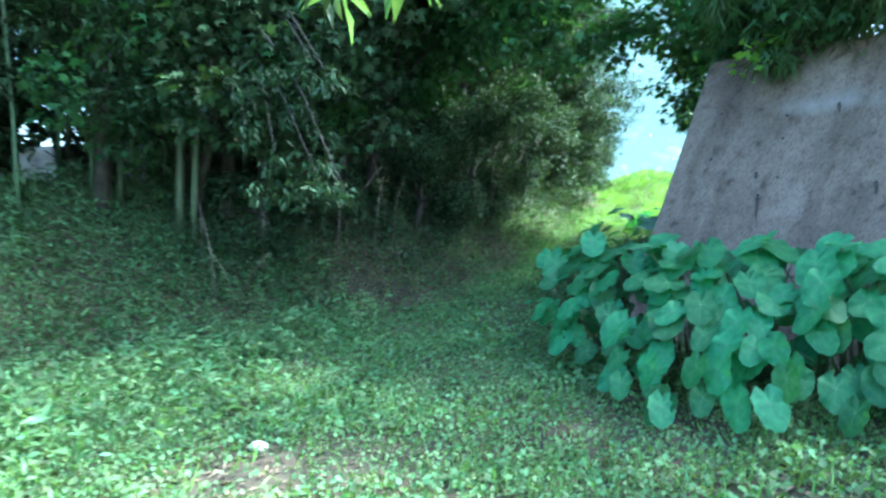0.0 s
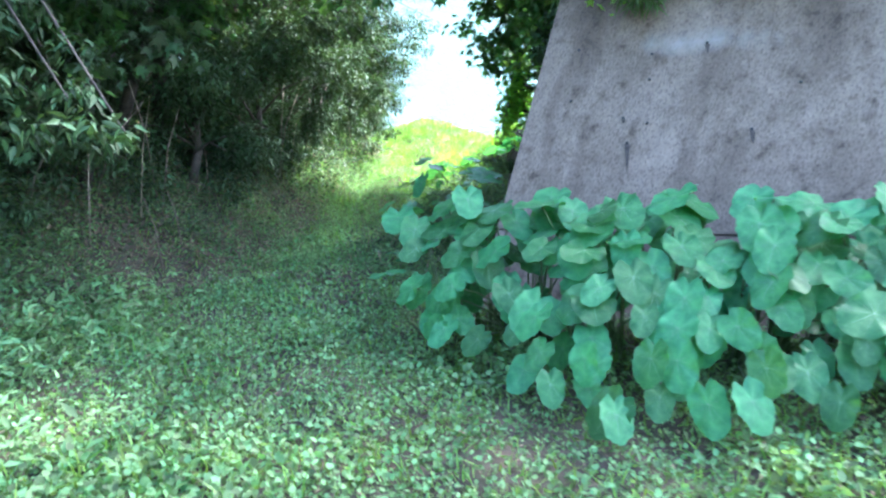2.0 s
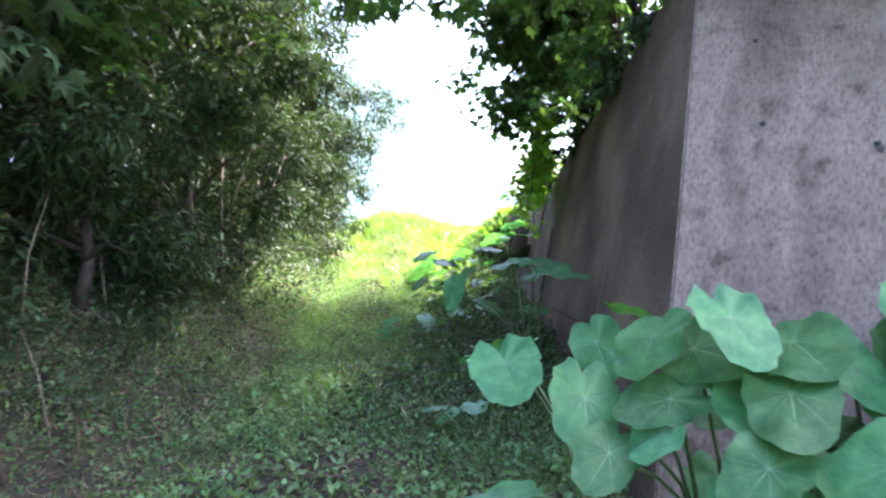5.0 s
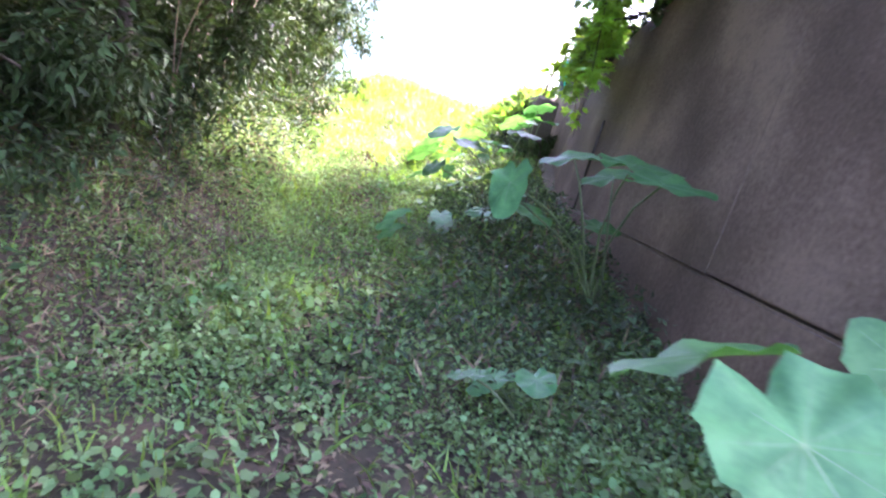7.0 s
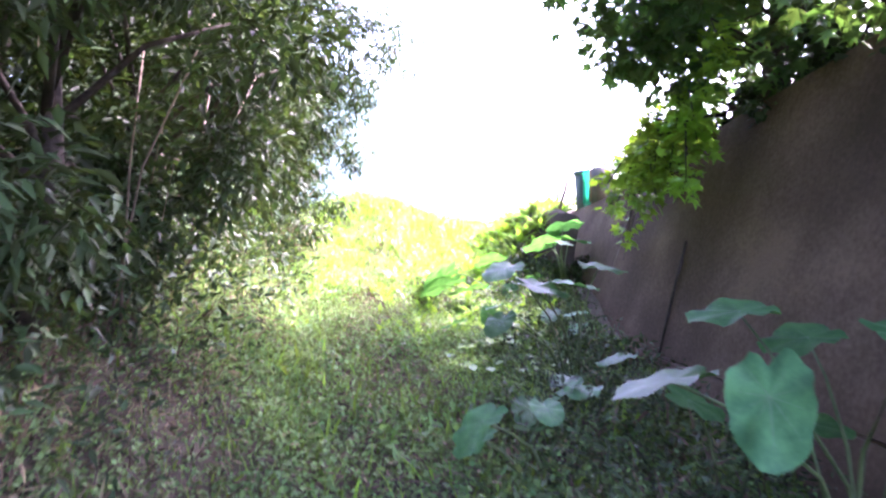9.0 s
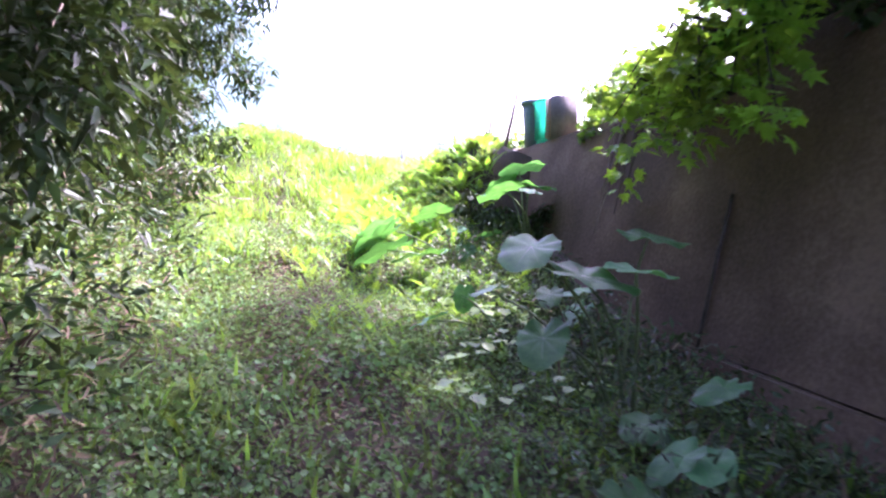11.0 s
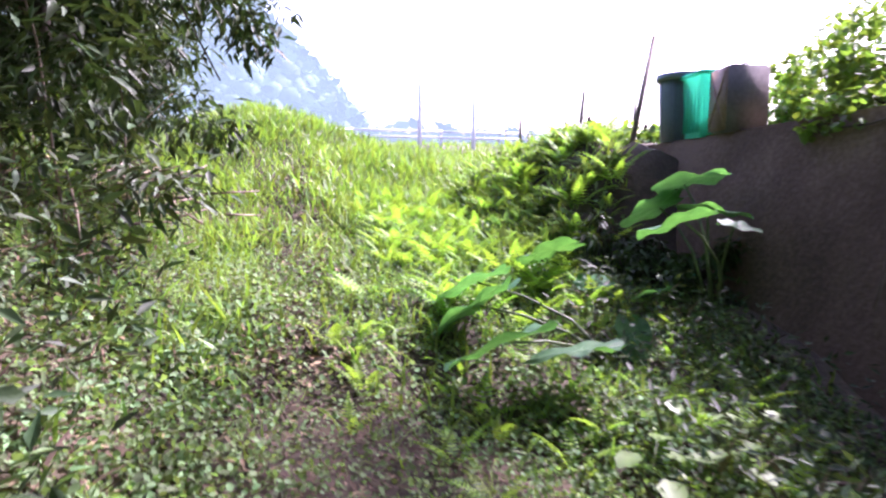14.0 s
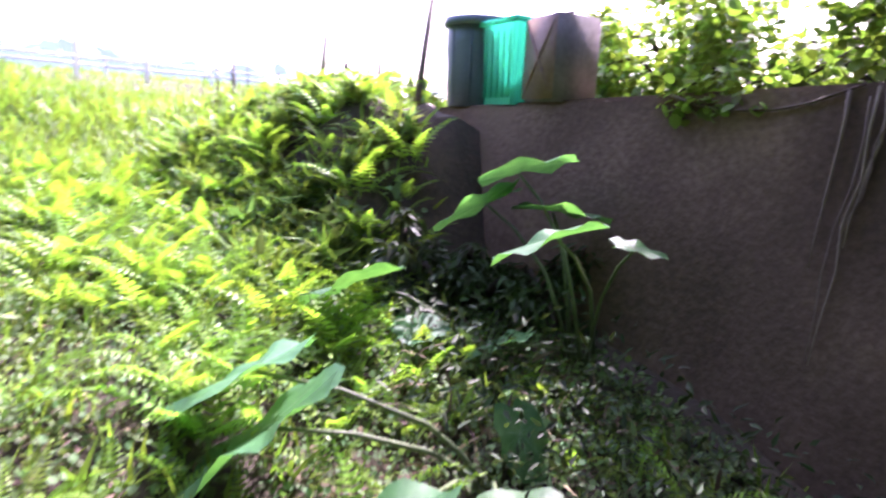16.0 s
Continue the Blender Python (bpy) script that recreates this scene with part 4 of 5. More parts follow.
# ---------------------------------------------------------------- ferns and broad weeds
def frond_mesh(seed):
    """A tapering pinnate frond, stem at the origin, rising and arching along +y."""
    rng = random.Random(seed)
    bm = bmesh.new()
    n = 11
    for i in range(n):
        f = i / n
        y, z = f, 0.32 * f - 0.42 * f * f
        w = 0.26 * math.sin(math.pi * min(1, 0.22 + 0.8 * f)) * (1 - 0.55 * f)
        for s in (-1, 1):
            a = [bm.verts.new(p) for p in ((0, y - 0.028, z), (s * w * 0.55, y + 0.005, z + 0.02), (s * w, y + 0.07, z - 0.03), (s * w * 0.5, y + 0.05, z + 0.02), (0, y + 0.035, z))]
            bm.faces.new(a if s > 0 else a[::-1])
    top = [bm.verts.new(p) for p in ((-0.03, 0.97, -0.10), (0.03, 0.97, -0.10), (0, 1.1, -0.17))]
    bm.faces.new(top)
    tube(bm, [(0, -0.12, -0.06), (0, 0.45, 0.06), (0, 1.0, -0.11)], 0.009, 0.003, 4)
    me = bpy.data.meshes.new("frond")
    bm.to_mesh(me)
    bm.free()
    me.materials.append(M_FERN)
    return me


FRONDS = [frond_mesh(k) for k in range(3)]


def fern(x, y, count, size, rnd, label="bright green fern on the bank"):
    root = empty("fern", (x, y, h(x, y) - 0.01), label, "fern", "ferns on the bank")
    for k in range(count):
        o = new("frond", rnd.choice(FRONDS))
        o.parent = root
        s = size * rnd.uniform(0.75, 1.2)
        o.matrix_local = pose(0, 0, 0.03, 0, 0, 360 * k / count + rnd.uniform(-25, 25)) @ pose(0, 0.03, 0, rnd.uniform(18, 55), rnd.uniform(-12, 12), 0) @ Matrix.Diagonal((s, s, s, 1))
    return root


def ferns():
    rnd = random.Random(14)
    for x, y, s in ((0.08, 13.96, 0.16), (0.45, 12.66, 0.14), (0.10, 14.80, 0.24), (0.35, 13.45, 0.15), (0.2, 13.0, 0.14), (0.42, 13.2, 0.14), (-0.05, 14.3, 0.16), (0.2, 12.75, 0.13), (1.0, 12.9, 0.2), (1.3, 13.2, 0.2)):
        fern(x, y, 5, s, rnd)
    n = 0
    while n < 260:
        x, y = rnd.uniform(0.05, 2.1), rnd.uniform(14.4, 17.2)
        if x < 0.1 + 0.25 * (16 - y) or x > 1.7 + 0.35 * max(0, y - 15.6) or (x > 1.35 and y < 15.2):
            continue
        fern(x, y, rnd.randint(4, 6), rnd.uniform(0.13, 0.24), rnd)
        n += 1
    for _ in range(46):
        fern(rnd.uniform(0.45, 1.65), rnd.uniform(12.6, 14.5), rnd.randint(3, 5), rnd.uniform(0.10, 0.19), rnd, "small bright fern among the weeds by the wall")
    for _ in range(22):
        fern(rnd.uniform(0.0, 0.5), rnd.uniform(12.8, 14.9), rnd.randint(3, 4), rnd.uniform(0.09, 0.15), rnd, "small bright fern beside the worn path")


ferns()


def seedling(x, y, leaves, size, label, name="broadleaf_weed", mat=M_GRASS, rnd=random.Random(9)):
    root = empty(name, (x, y, h(x, y)), label, "weed", "broad-leaved weeds")
    for k in range(leaves):
        a = 2 * math.pi * k / leaves + rnd.uniform(-0.4, 0.4)
        d = Vector((math.cos(a), math.sin(a), 0))
        r = size * rnd.uniform(0.6, 1.4)
        at = d * r * 0.8 + Vector((0, 0, size * rnd.uniform(0.7, 1.8)))
        rot = np.array(frames_from(np.array([[d.x, d.y, rnd.uniform(-0.4, 0.2)]]), np.array([0.0, 0, 1]), np.random.default_rng(k)))
        me = scatter("leaf", ROUND_V, ROUND_F, np.array([tuple(at)]), rot, np.array([size * rnd.uniform(0.8, 1.3)]))
        finish("leaf", me, mat, root)
        bm = bmesh.new()
        tube(bm, [(0, 0, -0.01), at * 0.5 + Vector((0, 0, 0.01)), at], 0.004, 0.002, 4)
        part("stem", bm, M_STALK, root)
    return root


seedling(0.63, 4.07, 8, 0.11, "pale green broad-leaved weed in the grass")
seedling(0.50, 3.86, 6, 0.10, "pale green broad-leaved weed in the grass")
_r = random.Random(33)
for _ in range(24):
    seedling(_r.uniform(0.7, 1.5), _r.uniform(11.6, 14.2), 5, _r.uniform(0.05, 0.09), "yellow-green broad-leaved weed near the wall")
for _ in range(14):
    seedling(_r.uniform(-3.2, 0.2), _r.uniform(3.2, 6.5), 6, _r.uniform(0.05, 0.08), "broad-leaved weed at the foot of the bank", mat=M_WEED)


def vine(x, y, z, n, spread, drop, seed, label):
    """Leafy growth that hangs over the wall's edge."""
    rng = np.random.default_rng(seed)
    root = empty("hanging_vine", (x, y, z), label, "vine", "growth on the wall")
    cs, rs = [], []
    for k in range(7):
        a = rng.uniform(-1, 1, 2)
        tipp = Vector((-abs(a[0]) * spread * 0.5 - 0.05, a[1] * spread, -drop * rng.uniform(0.2, 1) + 0.15))
        bm = bmesh.new()
        tube(bm, [Vector((0.15, a[1] * 0.3, -0.05)), tipp * 0.5 + Vector((-0.05, 0, 0.15)), tipp], 0.012, 0.004, 5)
        part("stem", bm, M_BARK, root)
        for f in (0.3, 0.6, 1.0):
            cs.append(tuple(Vector((x, y, z)) + tipp * f + Vector((0, 0, 0.1 * (1 - f)))))
            rs.append((0.14, 0.2, 0.14))
    crown("leaves", M_FERN, PALM_V, PALM_F, cs, rs, n, (0.07, 0.13), 0.4, rng, root)
    return root


vine(2.42, 12.75, 2.80, 330, 0.75, 0.75, 1, "bright green vine hanging over the wall's shoulder")
vine(2.50, 12.05, 3.10, 260, 0.6, 0.5, 2, "bright green vine hanging over the wall's edge")
vine(2.40, 13.35, 2.55, 160, 0.5, 0.3, 3, "leafy vine on the wall's shoulder")
vine(2.30, 12.85, 2.45, 260, 0.6, 0.7, 5, "bright green vine trailing down the wall")
vine(2.42, 12.25, 2.75, 300, 0.5, 0.8, 6, "bright green vine trailing down the wall")
vine(4.0, 8.25, 3.12, 240, 0.9, 0.35, 4, "leafy growth over the top of the wall")


def top_weeds():
    """Weeds behind the low end of the wall."""
    for i, (x, y) in enumerate(((2.95, 14.7), (3.1, 15.3), (3.2, 13.9), (3.3, 16.2), (2.9, 14.1), (3.9, 15.0), (4.0, 16.4), (3.5, 14.4))):
        shrub(x, y, 0.6, 0.5, 2200, M_GRASS, "bush", "bright green bush behind the top of the wall", "bush", 500 + i, ROUND_V, ROUND_F, (0.03, 0.065), low_at=0.05, group="bushes above the wall", fans=6)
    for i, (x, y) in enumerate(((1.95, 16.85), (2.5, 16.9))):
        shrub(x, y, 0.3, 0.22, 420, M_GRASS, "bush", "bright green bush on the crest of the bank", "bush", 540 + i, ROUND_V, ROUND_F, (0.05, 0.10), low_at=0.05, group="bushes above the wall", fans=6)


top_weeds()
# Dark bushes stand in for the shade of the recess by the wall's end.
for _k, (_x, _y, _s) in enumerate(((1.72, 15.05, 0.34), (1.98, 14.95, 0.30), (1.50, 15.25, 0.30), (1.85, 15.2, 0.22))):
    shrub(_x, _y, _s, 0.26, 1300, M_SHRUB, "dark_bush", "dark leafy bush standing in for the shaded earth recess", "bush", 560 + _k, LANCE_V, LANCE_F, (0.04, 0.09), low_at=0.0, group="bushes on the earth face", fans=6, droop=0.9)


# ---------------------------------------------------------------- bins on the wall
def revolve(bm, profile, sides=32, squash=1.0):
    rings = [[bm.verts.new((r * math.cos(2 * math.pi * k / sides), squash * r * math.sin(2 * math.pi * k / sides), z)) for k in range(sides)] for r, z in profile]
    for a, b in zip(rings, rings[1:]):
        for k in range(sides):
            bm.faces.new((a[k], a[(k + 1) % sides], b[(k + 1) % sides], b[k]))
    return rings


def bins():
    z0 = 2.385
    root = empty("dustbin", (2.36, 15.98, z0), "round slate-blue plastic dustbin on the wall", "bin", "containers on the wall")
    bm = bmesh.new()
    r = revolve(bm, [(0.001, 0.008), (0.155, 0.0), (0.165, 0.01), (0.172, 0.15), (0.18, 0.30), (0.185, 0.39), (0.178, 0.39), (0.16, 0.02), (0.001, 0.015)])
    part("body", bm, M_BIN, root)
    bm = bmesh.new()
    revolve(bm, [(0.183, 0.385), (0.203, 0.385), (0.208, 0.40), (0.203, 0.425), (0.190, 0.425), (0.183, 0.40), (0.183, 0.385)])
    part("rim", bm, M_BIN, root, "thick rolled rim")
    for k in range(10):
        a = 2 * math.pi * k / 10
        bm = bmesh.new()
        tube(bm, [(0.163 * math.cos(a), 0.163 * math.sin(a), 0.02), (0.184 * math.cos(a), 0.184 * math.sin(a), 0.37)], 0.006, 0.006, 5)
        part("rib", bm, M_BIN, root)

    def open_box(name, at, w0, d0, w1, d1, tall, mat, label, category, turn=0.0):
        """A tapered open container; w along y, d along x."""
        rt = empty(name, at, label, category, "containers on the wall")
        rt.rotation_euler = (0, 0, turn)
        bm = bmesh.new()

        def ring(w, d, z):
            return [bm.verts.new(p) for p in ((-d / 2, -w / 2, z), (d / 2, -w / 2, z), (d / 2, w / 2, z), (-d / 2, w / 2, z))]
        rr = [ring(w0, d0, 0), ring(w1, d1, tall), ring(w1 - 0.014, d1 - 0.014, tall), ring(w0 - 0.014, d0 - 0.014, 0.012)]
        for a, b in zip(rr, rr[1:]):
            for k in range(4):
                bm.faces.new((a[k], a[(k + 1) % 4], b[(k + 1) % 4], b[k]))
        bm.faces.new(rr[0][::-1])
        bm.faces.new(rr[-1])
        bmesh.ops.recalc_face_normals(bm, faces=bm.faces)
        bmesh.ops.bevel(bm, geom=[e for e in bm.edges if abs(e.verts[0].co.z - e.verts[1].co.z) > 0.1], offset=0.012, segments=3, affect="EDGES")
        part("body", bm, mat, rt, smooth=False)
        return rt
    teal = open_box("plastic_crate", (2.36, 15.66, z0), 0.25, 0.22, 0.29, 0.26, 0.375, M_TEAL, "upright teal green plastic container on the wall", "container", radians(-4))
    for k in range(5):
        bm = bmesh.new()
        y = -0.10 + k * 0.05
        box(bm, (-0.128, y - 0.004, 0.03), (-0.114, y + 0.004, 0.33), 0.002)
        part("rib", bm, M_TEAL, teal)
    bm = bmesh.new()
    for lo, hi in (((-0.14, -0.155, 0.355), (-0.126, 0.155, 0.38)), ((0.126, -0.155, 0.355), (0.14, 0.155, 0.38)), ((-0.14, -0.158, 0.356), (0.14, -0.144, 0.381)), ((-0.14, 0.144, 0.356), (0.14, 0.158, 0.381))):
        box(bm, lo, hi, 0.003)
    part("rim", bm, M_TEAL, teal)
    tin = empty("metal_can", (2.38, 15.365, z0), "square rusty brown metal can with an embossed cross", "can", "containers on the wall")
    tin.rotation_euler = (0, 0, radians(-6))
    bm = bmesh.new()
    box(bm, (-0.12, -0.13, 0), (0.12, 0.13, 0.36), 0.012)
    part("body", bm, M_GREYSIDE, tin)
    bm = bmesh.new()
    box(bm, (-0.127, -0.118, 0.012), (-0.121, 0.118, 0.348), 0.002)
    part("front_panel", bm, M_BROWN, tin, "rusty brown front panel")
    for s in (-1, 1):
        bm = bmesh.new()
        tube(bm, [(-0.127, -0.10 * s, 0.03), (-0.132, 0, 0.18), (-0.127, 0.10 * s, 0.33)], 0.007, 0.007, 6)
        part("embossed_bar", bm, M_BROWN, tin)
    bm = bmesh.new()
    tube(bm, [(-0.03, 0, 0.355), (-0.03, 0, 0.38)], 0.022, 0.022, 12)
    part("cap", bm, M_GREYSIDE, tin)
    bm = bmesh.new()
    tube(bm, [(0.02, -0.06, 0.355), (0.02, -0.04, 0.385), (0.02, 0.04, 0.385), (0.02, 0.06, 0.355)], 0.006, 0.006, 6)
    part("handle", bm, M_GREYSIDE, tin)
    for thing, low in ((root, -0.018), (teal, -0.006), (tin, 0.006)):      # the coping falls a little towards its end
        thing.location.z += low
        thing.scale = (1.04, 1.04, 1.1)


bins()


# ---------------------------------------------------------------- posts, sticks, cords
def rod(name, pts, r0, r1, mat, label, category, group="", sides=8):
    base = Vector(pts[0])
    root = bmesh.new()
    tube(root, [Vector(p) - base for p in pts], r0, r1, sides)
    ob = part(name, root, mat)
    ob.location = base
    return tagged(ob, label, category, group)


def posts():
    rnd = random.Random(2)
    for x, y, z in ((2.15, 17.7, 2.95), (2.0, 19.2, 2.85), (2.9, 18.2, 2.9), (3.3, 17.3, 3.1), (2.6, 19.8, 2.75), (2.35, 18.6, 2.75), (3.0, 19.0, 2.8), (3.7, 17.9, 3.2)):
        g = h(x, y)
        rod("fence_post", [(x, y, g - 0.1), (x + rnd.uniform(-0.03, 0.03), y, (g + z) / 2), (x + rnd.uniform(-0.05, 0.06), y, z)], 0.028, 0.012, M_WOOD, "split grey wooden stake on the crest", "post", "stakes on the crest", 6)
    for k in range(16):
        x, y = rnd.uniform(1.6, 3.6), rnd.uniform(17.2, 20)
        g = h(x, y)
        rod("cane", [(x, y, g - 0.05), (x + rnd.uniform(-0.05, 0.05), y, g + 0.3), (x + rnd.uniform(-0.1, 0.1), y, g + rnd.uniform(0.5, 0.85))], 0.009, 0.004, M_CANE, "thin upright dry cane on the crest", "cane", "canes on the crest", 5)
    rod("leaning_pole", [(1.92, 15.95, 2.15), (2.06, 16.1, 2.6), (2.22, 16.25, 3.15)], 0.022, 0.016, M_CANE, "thin weathered pole leaning beside the bins", "pole")
    x0 = wall_x(12.45, 1.1) - 0.02
    rod("leaning_stick", [(x0, 12.45, 1.02), (wall_x(12.47, 1.45) - 0.015, 12.47, 1.45), (wall_x(12.50, 1.85) - 0.012, 12.50, 1.85)], 0.012, 0.009, M_BARK, "dark thin stick leaning against the concrete wall", "stick")
    # hanging dry roots and a slack cord near the wall's shoulder
    y = 13.72
    rod("hanging_root", [(wall_x(y, 2.40) - 0.02, y + 0.04, 2.35), (wall_x(y, 2.1) - 0.03, y, 2.1), (wall_x(y, 1.75) - 0.025, y, 1.72)], 0.008, 0.004, M_BARK, "dry brown root hanging down the wall", "root", "roots on the wall", 5)
    c = [(wall_x(14.55, 2.4) - 0.01, 14.55, 2.35)] + [(wall_x(y, 2.35) - 0.012, y, 2.31 - 0.09 * math.sin(math.pi * (14.55 - y) / 0.65)) for y in (14.4, 14.25, 14.1, 14.0)] + [(wall_x(13.9, 2.4) - 0.01, 13.9, 2.35)]
    rod("slack_cord", c, 0.004, 0.004, M_CANE, "slack pale cord looped over the wall's edge", "cord")


posts()


def far_fence():
    """White rail and poles beyond the field."""
    for i in range(8):
        x = -9 + 4.5 * i
        root = empty("guard_rail", (x, 46, h(x, 46)), "white steel guard rail along the far road", "rail", "far guard rail")
        bm = bmesh.new()
        box(bm, (-0.06, -0.06, -0.2), (0.06, 0.06, 0.95), 0.01)
        part("post", bm, M_WHITE, root)
        for z in (0.55, 0.85):
            bm = bmesh.new()
            tube(bm, [(0, -0.08, z), (2.25, -0.08, z), (4.5, -0.08, z)], 0.06, 0.06, 8)
            part("rail", bm, M_WHITE, root)
    for x, y, t in ((3.2, 44, 4.2), (6.0, 45, 3.0)):
        g = h(x, y)
        rod("utility_pole", [(x, y, g - 0.3), (x, y, g + t / 2), (x, y, g + t)], 0.11, 0.09, M_WHITE, "slim white pole by the far road", "pole", "far poles", 10)


far_fence()


# ---------------------------------------------------------------- bamboo and canes
def bamboo(x, y, tall, r, lean, seed, leaves=500):
    rng = np.random.default_rng(seed)
    base = Vector((x, y, h(x, y) - 0.05))
    root = empty("bamboo", base, "tall green bamboo culm in the grove", "bamboo", "bamboo grove")
    top = Vector((lean[0], lean[1], tall))
    bm = bmesh.new()
    n = 9
    pts = [Vector((top.x * (k / n) ** 1.6, top.y * (k / n) ** 1.6, tall * k / n)) for k in range(n + 1)]
    tube(bm, pts, r, r * 0.55, 10)
    part("culm", bm, M_CULM, root)
    for k in range(1, n):
        bm = bmesh.new()
        tube(bm, [pts[k] - Vector((0, 0, 0.012)), pts[k], pts[k] + Vector((0, 0, 0.012))], r * 1.12, r * 1.08, 10, cap=False)
        part("node_ring", bm, M_CULM, root)
    cs = [tuple(base + pts[k] + Vector((rng.uniform(-0.5, 0.5), rng.uniform(-0.5, 0.5), rng.uniform(-0.2, 0.3)))) for k in range(6, n + 1) for _ in range(2)]
    crown("leaves", M_BAMLEAF, BLADE_V, BLADE_F, cs, [(0.5, 0.5, 0.35)] * len(cs), leaves, (0.12, 0.24), 0.7, rng, root)
    return root


def grove():
    rnd = random.Random(17)
    bamboo(-2.33, 5.84, 6.0, 0.055, (0.5, -0.1), 900)
    bamboo(-2.22, 5.95, 6.2, 0.045, (0.75, 0.1), 901)
    bamboo(-3.2, 5.6, 6.0, 0.045, (0.3, 0.1), 902)
    for k in range(34):
        y = rnd.uniform(1.5, 9.5)
        x = float(bank_foot(y)) - rnd.uniform(1.6, 4.2)
        bamboo(x, y, rnd.uniform(5.5, 7.0), rnd.uniform(0.022, 0.04), (rnd.uniform(-0.5, 0.9), rnd.uniform(-0.5, 0.5)), 910 + k, 350)
    for k in range(46):
        y = rnd.uniform(5.5, 17.5)
        x = float(bank_foot(y)) - rnd.uniform(0.15, 1.5)
        g = h(x, y)
        dx, dy, t = rnd.uniform(-0.35, 0.5), rnd.uniform(-0.5, 0.5), rnd.uniform(0.4, 1.6)
        rod("dry_cane", [(x, y, g - 0.04), (x + dx * 0.4, y + dy * 0.4, g + t * 0.6), (x + dx, y + dy, g + t)], 0.008, 0.004, M_CANE, "dry broken cane leaning on the bank", "cane", "dry canes on the bank", 5)
    for k in range(14):
        y = rnd.uniform(8.5, 14)
        x = rnd.uniform(-0.2, 1.6)
        g = h(x, y)
        a = rnd.uniform(0, 3.1)
        l = rnd.uniform(0.15, 0.35)
        rod("fallen_twig", [(x, y, g + 0.02), (x + l * 0.5 * math.cos(a), y + l * 0.5 * math.sin(a), h(x + l * 0.5 * math.cos(a), y + l * 0.5 * math.sin(a)) + 0.035), (x + l * math.cos(a), y + l * math.sin(a), h(x + l * math.cos(a), y + l * math.sin(a)) + 0.02)], 0.006, 0.004, M_CANE, "pale fallen twig on the path", "twig", "twigs on the path", 5)


grove()
weeds("bank_litter", BLADE_V, BLADE_F, M_LITTER, 70000, (-4.5, 0.2, 3, 17.5), lambda x, y: np.clip(smooth(bank_foot(y) + 0.6 - 0.5 * smooth(9, 11.5, y), bank_foot(y) - 0.1 - 0.3 * smooth(9, 11.5, y), x), 0, 1) * (1 - 0.45 * smooth(10, 12.5, y)), (0.05, 0.12), (0.25, 0.5), 0.12, "dry brown bamboo leaves and stalks on the bank", "leaf litter", 0.8)
weeds("bank_straw", BLADE_V, BLADE_F, M_LITTER, 9000, (-2.6, 0.3, 7.0, 12.0), lambda x, y: np.clip(smooth(bank_foot(y) + 0.2, bank_foot(y) - 0.2, x), 0, 1) * (0.25 + 0.75 * patch(x, y, 2.9, 0.7)) * (1 - smooth(10.3, 11.8, y)), (0.06, 0.15), (0.55, 0.5), 0.05, "dry brown straw standing along the foot of the bank", "straw", 0.9)
weeds("bank_brush", LANCE_V, LANCE_F, M_SHRUB, 34000, (-3.2, 0.2, 5.5, 16), lambda x, y: np.clip(smooth(bank_foot(y) + 0.1, bank_foot(y) - 0.3, x), 0, 1) * (0.3 + 0.7 * patch(x, y, 1.7, 3.3)), (0.05, 0.10), (0.1, 0.5), 0.65, "dark low brush on the bank", "brush", 0.7)
weeds("bank_ivy", LANCE_V, LANCE_F, M_WEED, 30000, (-5, 0.4, 2.5, 18.5), lambda x, y: np.clip(smooth(bank_foot(y) + 0.4, bank_foot(y) - 0.4, x), 0, 1) * (0.3 + 0.7 * patch(x, y, 2.3, 5)), (0.03, 0.07), (0.2, 0.5), 0.2, "green leaves creeping over the bank", "ground cover", 0.6)


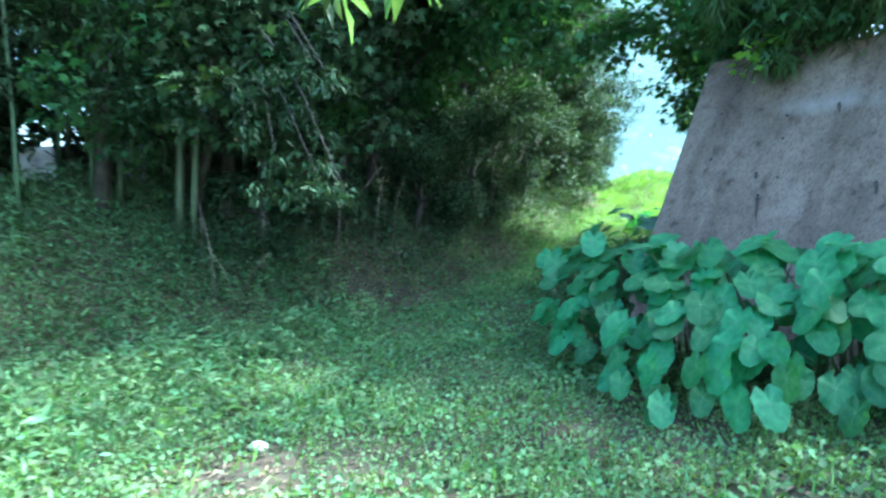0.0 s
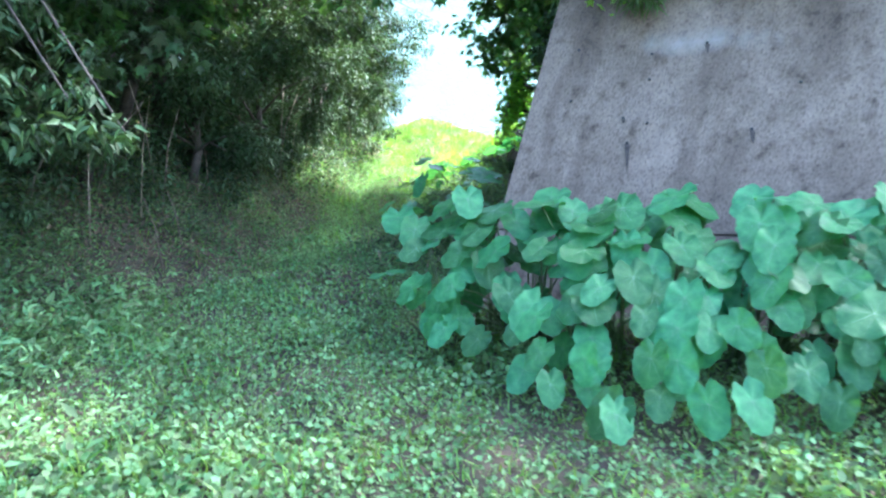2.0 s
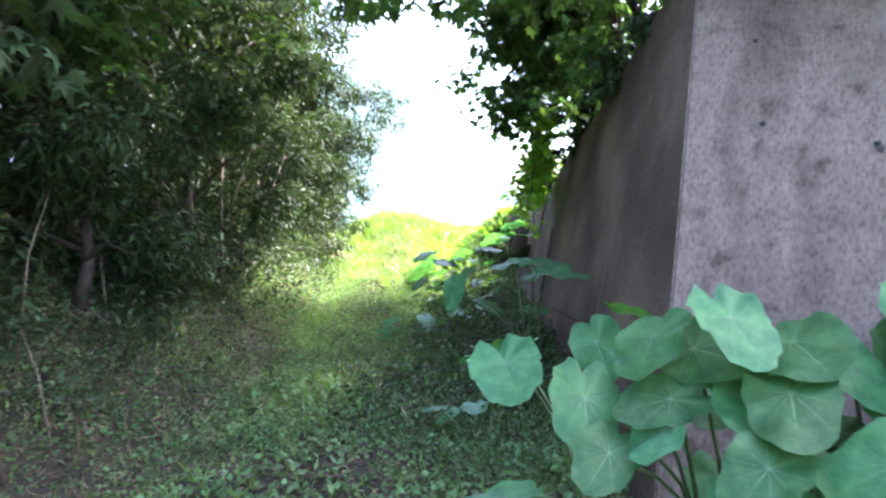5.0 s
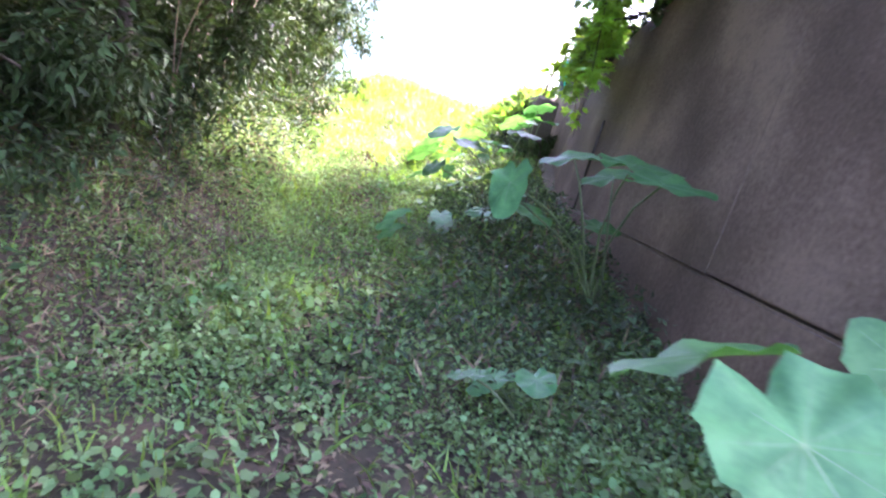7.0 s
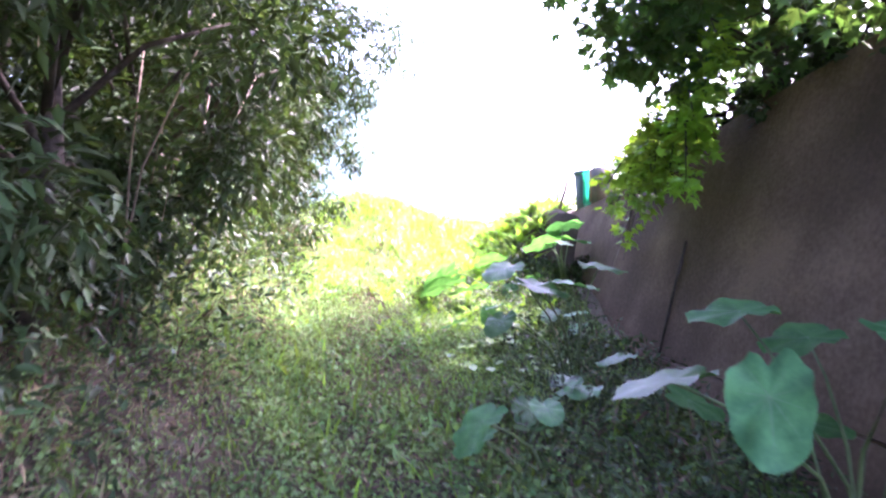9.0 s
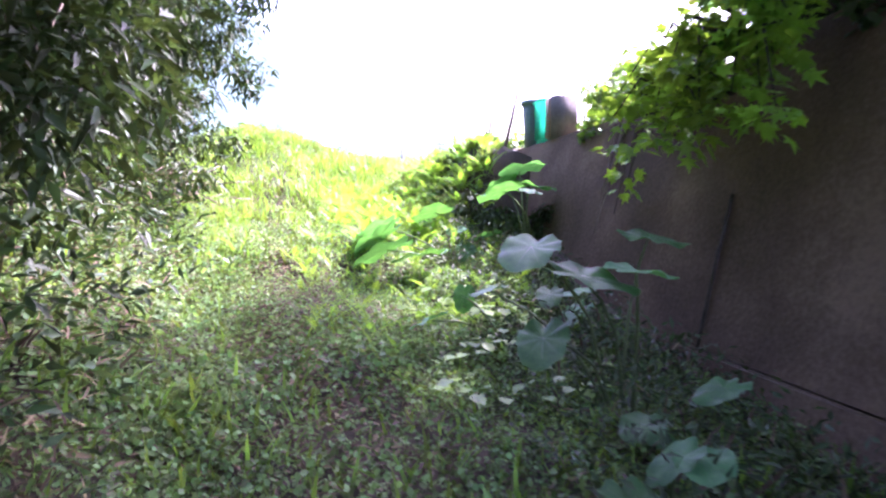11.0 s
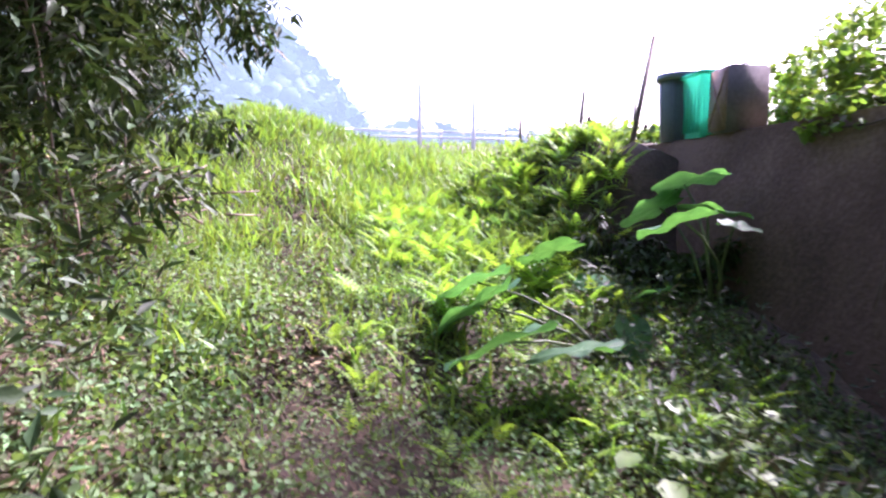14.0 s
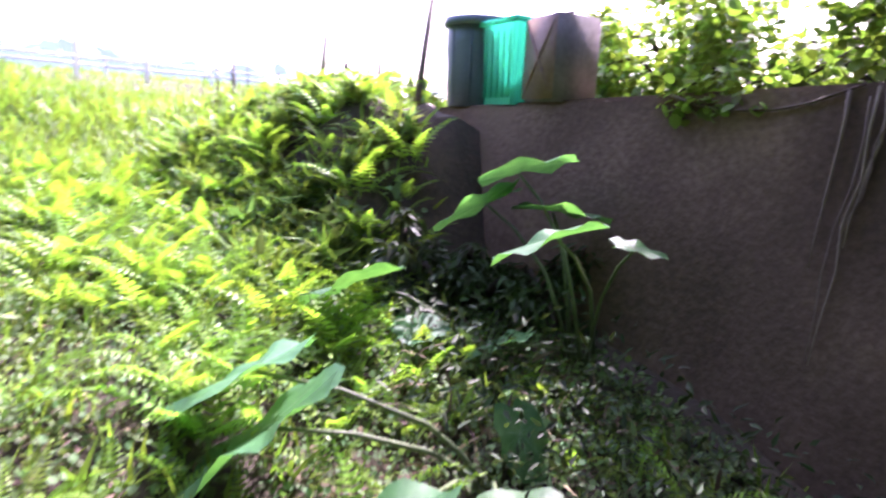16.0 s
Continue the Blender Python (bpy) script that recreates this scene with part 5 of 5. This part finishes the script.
def lumps():
    """A heap of cut stalks, a stone and pale slabs."""
    rnd = random.Random(4)

    def rock(name, at, size, mat, label, category, seed):
        bm = bmesh.new()
        bmesh.ops.create_icosphere(bm, subdivisions=3, radius=1)
        for v in bm.verts:
            k = 1 + 0.22 * noise.noise(v.co * 1.6 + Vector((seed, 0, 0)))
            v.co = Vector((v.co.x * size[0] * k, v.co.y * size[1] * k, v.co.z * size[2] * k))
        ob = part(name, bm, mat)
        ob.location = at
        return tagged(ob, label, category)
    rock("stone", (1.50, 3.77, h(1.50, 3.77) + 0.02), (0.075, 0.05, 0.035), M_STONE, "small pale stone lying in the grass", "stone", 1)
    rock("pebble", (0.37, 12.32, h(0.37, 12.32) + 0.015), (0.03, 0.025, 0.02), M_STONE, "small white pebble on the path", "stone", 2)
    x, y = -1.22, 15.44
    root = empty("stalk_heap", (x, y, h(x, y)), "heap of pale brown cut stalks and leaves", "heap")
    for k in range(90):
        a, l = rnd.uniform(0, 6.28), rnd.uniform(0.12, 0.32)
        p = Vector((rnd.gauss(0, 0.19), rnd.gauss(0, 0.19), rnd.uniform(0.02, 0.32)))
        bm = bmesh.new()
        tube(bm, [p, p + Vector((math.cos(a), math.sin(a), rnd.uniform(-0.1, 0.4))) * l], 0.009, 0.004, 5)
        part("stalk", bm, M_CANE, root)
    # pale slabs standing among the bamboo
    for x, y, w, t, turn in ((-4.72, 5.35, 0.42, 0.34, 50), (-4.0, 6.3, 0.30, 0.46, 45)):
        ob = bmesh.new()
        box(ob, (-w / 2, -0.04, -0.15), (w / 2, 0.04, t), 0.02)
        ob = part("slab", ob, M_STONE, smooth=False)
        ob.matrix_world = pose(x, y, h(x, y) + 0.12, 4, -3, turn)
        tagged(ob, "pale upright slab among the bamboo", "slab", "slabs in the grove")


lumps()


def low_bough():
    """A bough from a tree behind the start, whose tip hangs into the view."""
    rng = np.random.default_rng(77)
    x, y = 1.3, -1.6
    root = empty("roadside_tree", (x, y, h(x, y) - 0.05), "leafy tree with a low bough over the grass", "tree")
    b = Vector((x, y, h(x, y) - 0.05))
    bm = bmesh.new()
    tube(bm, [(0, 0, 0), (0.1, 0.1, 1.6), (0.2, 0.3, 3.4)], 0.12, 0.07, 10)
    part("trunk", bm, M_BARK, root)
    bm = bmesh.new()
    tip = Vector((3.68, 2.30, 2.06)) - b
    tube(bm, [(0.15, 0.2, 2.6), (1.1, 1.6, 3.3), (2.0, 3.2, 2.9), tip], 0.04, 0.006, 7)
    part("bough", bm, M_BARK, root)
    cs = [tuple(b + tip + Vector((rng.uniform(-0.25, 0.22), rng.uniform(-0.1, 0.15), rng.uniform(-0.03, 0.10)))) for _ in range(9)]
    crown("leaves", M_BAMLEAF, LANCE_V, LANCE_F, cs, [(0.07, 0.07, 0.03)] * 9, 46, (0.09, 0.14), 1.4, rng, root)
    top = [tuple(b + Vector((0.2 + rng.uniform(-1.2, 1.2), 0.3 + rng.uniform(-1.2, 1.0), 3.8 + rng.uniform(-0.4, 1.2)))) for _ in range(14)]
    crown("crown", M_MAPLE, LANCE_V, LANCE_F, top, [(0.5, 0.5, 0.4)] * 14, 2500, (0.10, 0.16), 0.8, rng, root)


low_bough()


# ---------------------------------------------------------------- cord and roots on the wall's end
def slack_cord():
    zs = ((14.69, 2.42), (14.55, 2.375), (14.41, 2.355), (14.25, 2.36), (14.14, 2.385), (13.99, 2.445))
    bm = bmesh.new()
    tube(bm, [Vector((wall_x(y, z) - 0.012, y, z)) for y, z in zs], 0.006, 0.006, 6)
    ob = part("slack_cord", bm, M_CANE, None)
    tagged(ob, "pale slack cord hanging along the wall's top edge", "cord")


def hanging_roots():
    rng = random.Random(77)
    y0, z0 = 13.98, 2.44
    root = empty("hanging_roots", (wall_x(y0, z0), y0, z0), "thin pale roots hanging down the brown concrete wall", "roots", "growth on the wall")
    for k in range(5):
        y, z = y0 + rng.uniform(-0.10, 0.08), z0 - rng.uniform(0, 0.05)
        pts = []
        low = rng.uniform(0.45, 0.95)
        for i in range(7):
            f = i / 6
            yy, zz = y + rng.uniform(-0.012, 0.012) + 0.03 * f * (k % 3 - 1), z - low * f
            pts.append(Vector((wall_x(yy, zz) - 0.012 - rng.uniform(0, 0.012), yy, zz)) - root.location)
        bm = bmesh.new()
        tube(bm, pts, rng.uniform(0.004, 0.009), 0.002, 6)
        part("root", bm, M_CANE, root)


slack_cord()
hanging_roots()
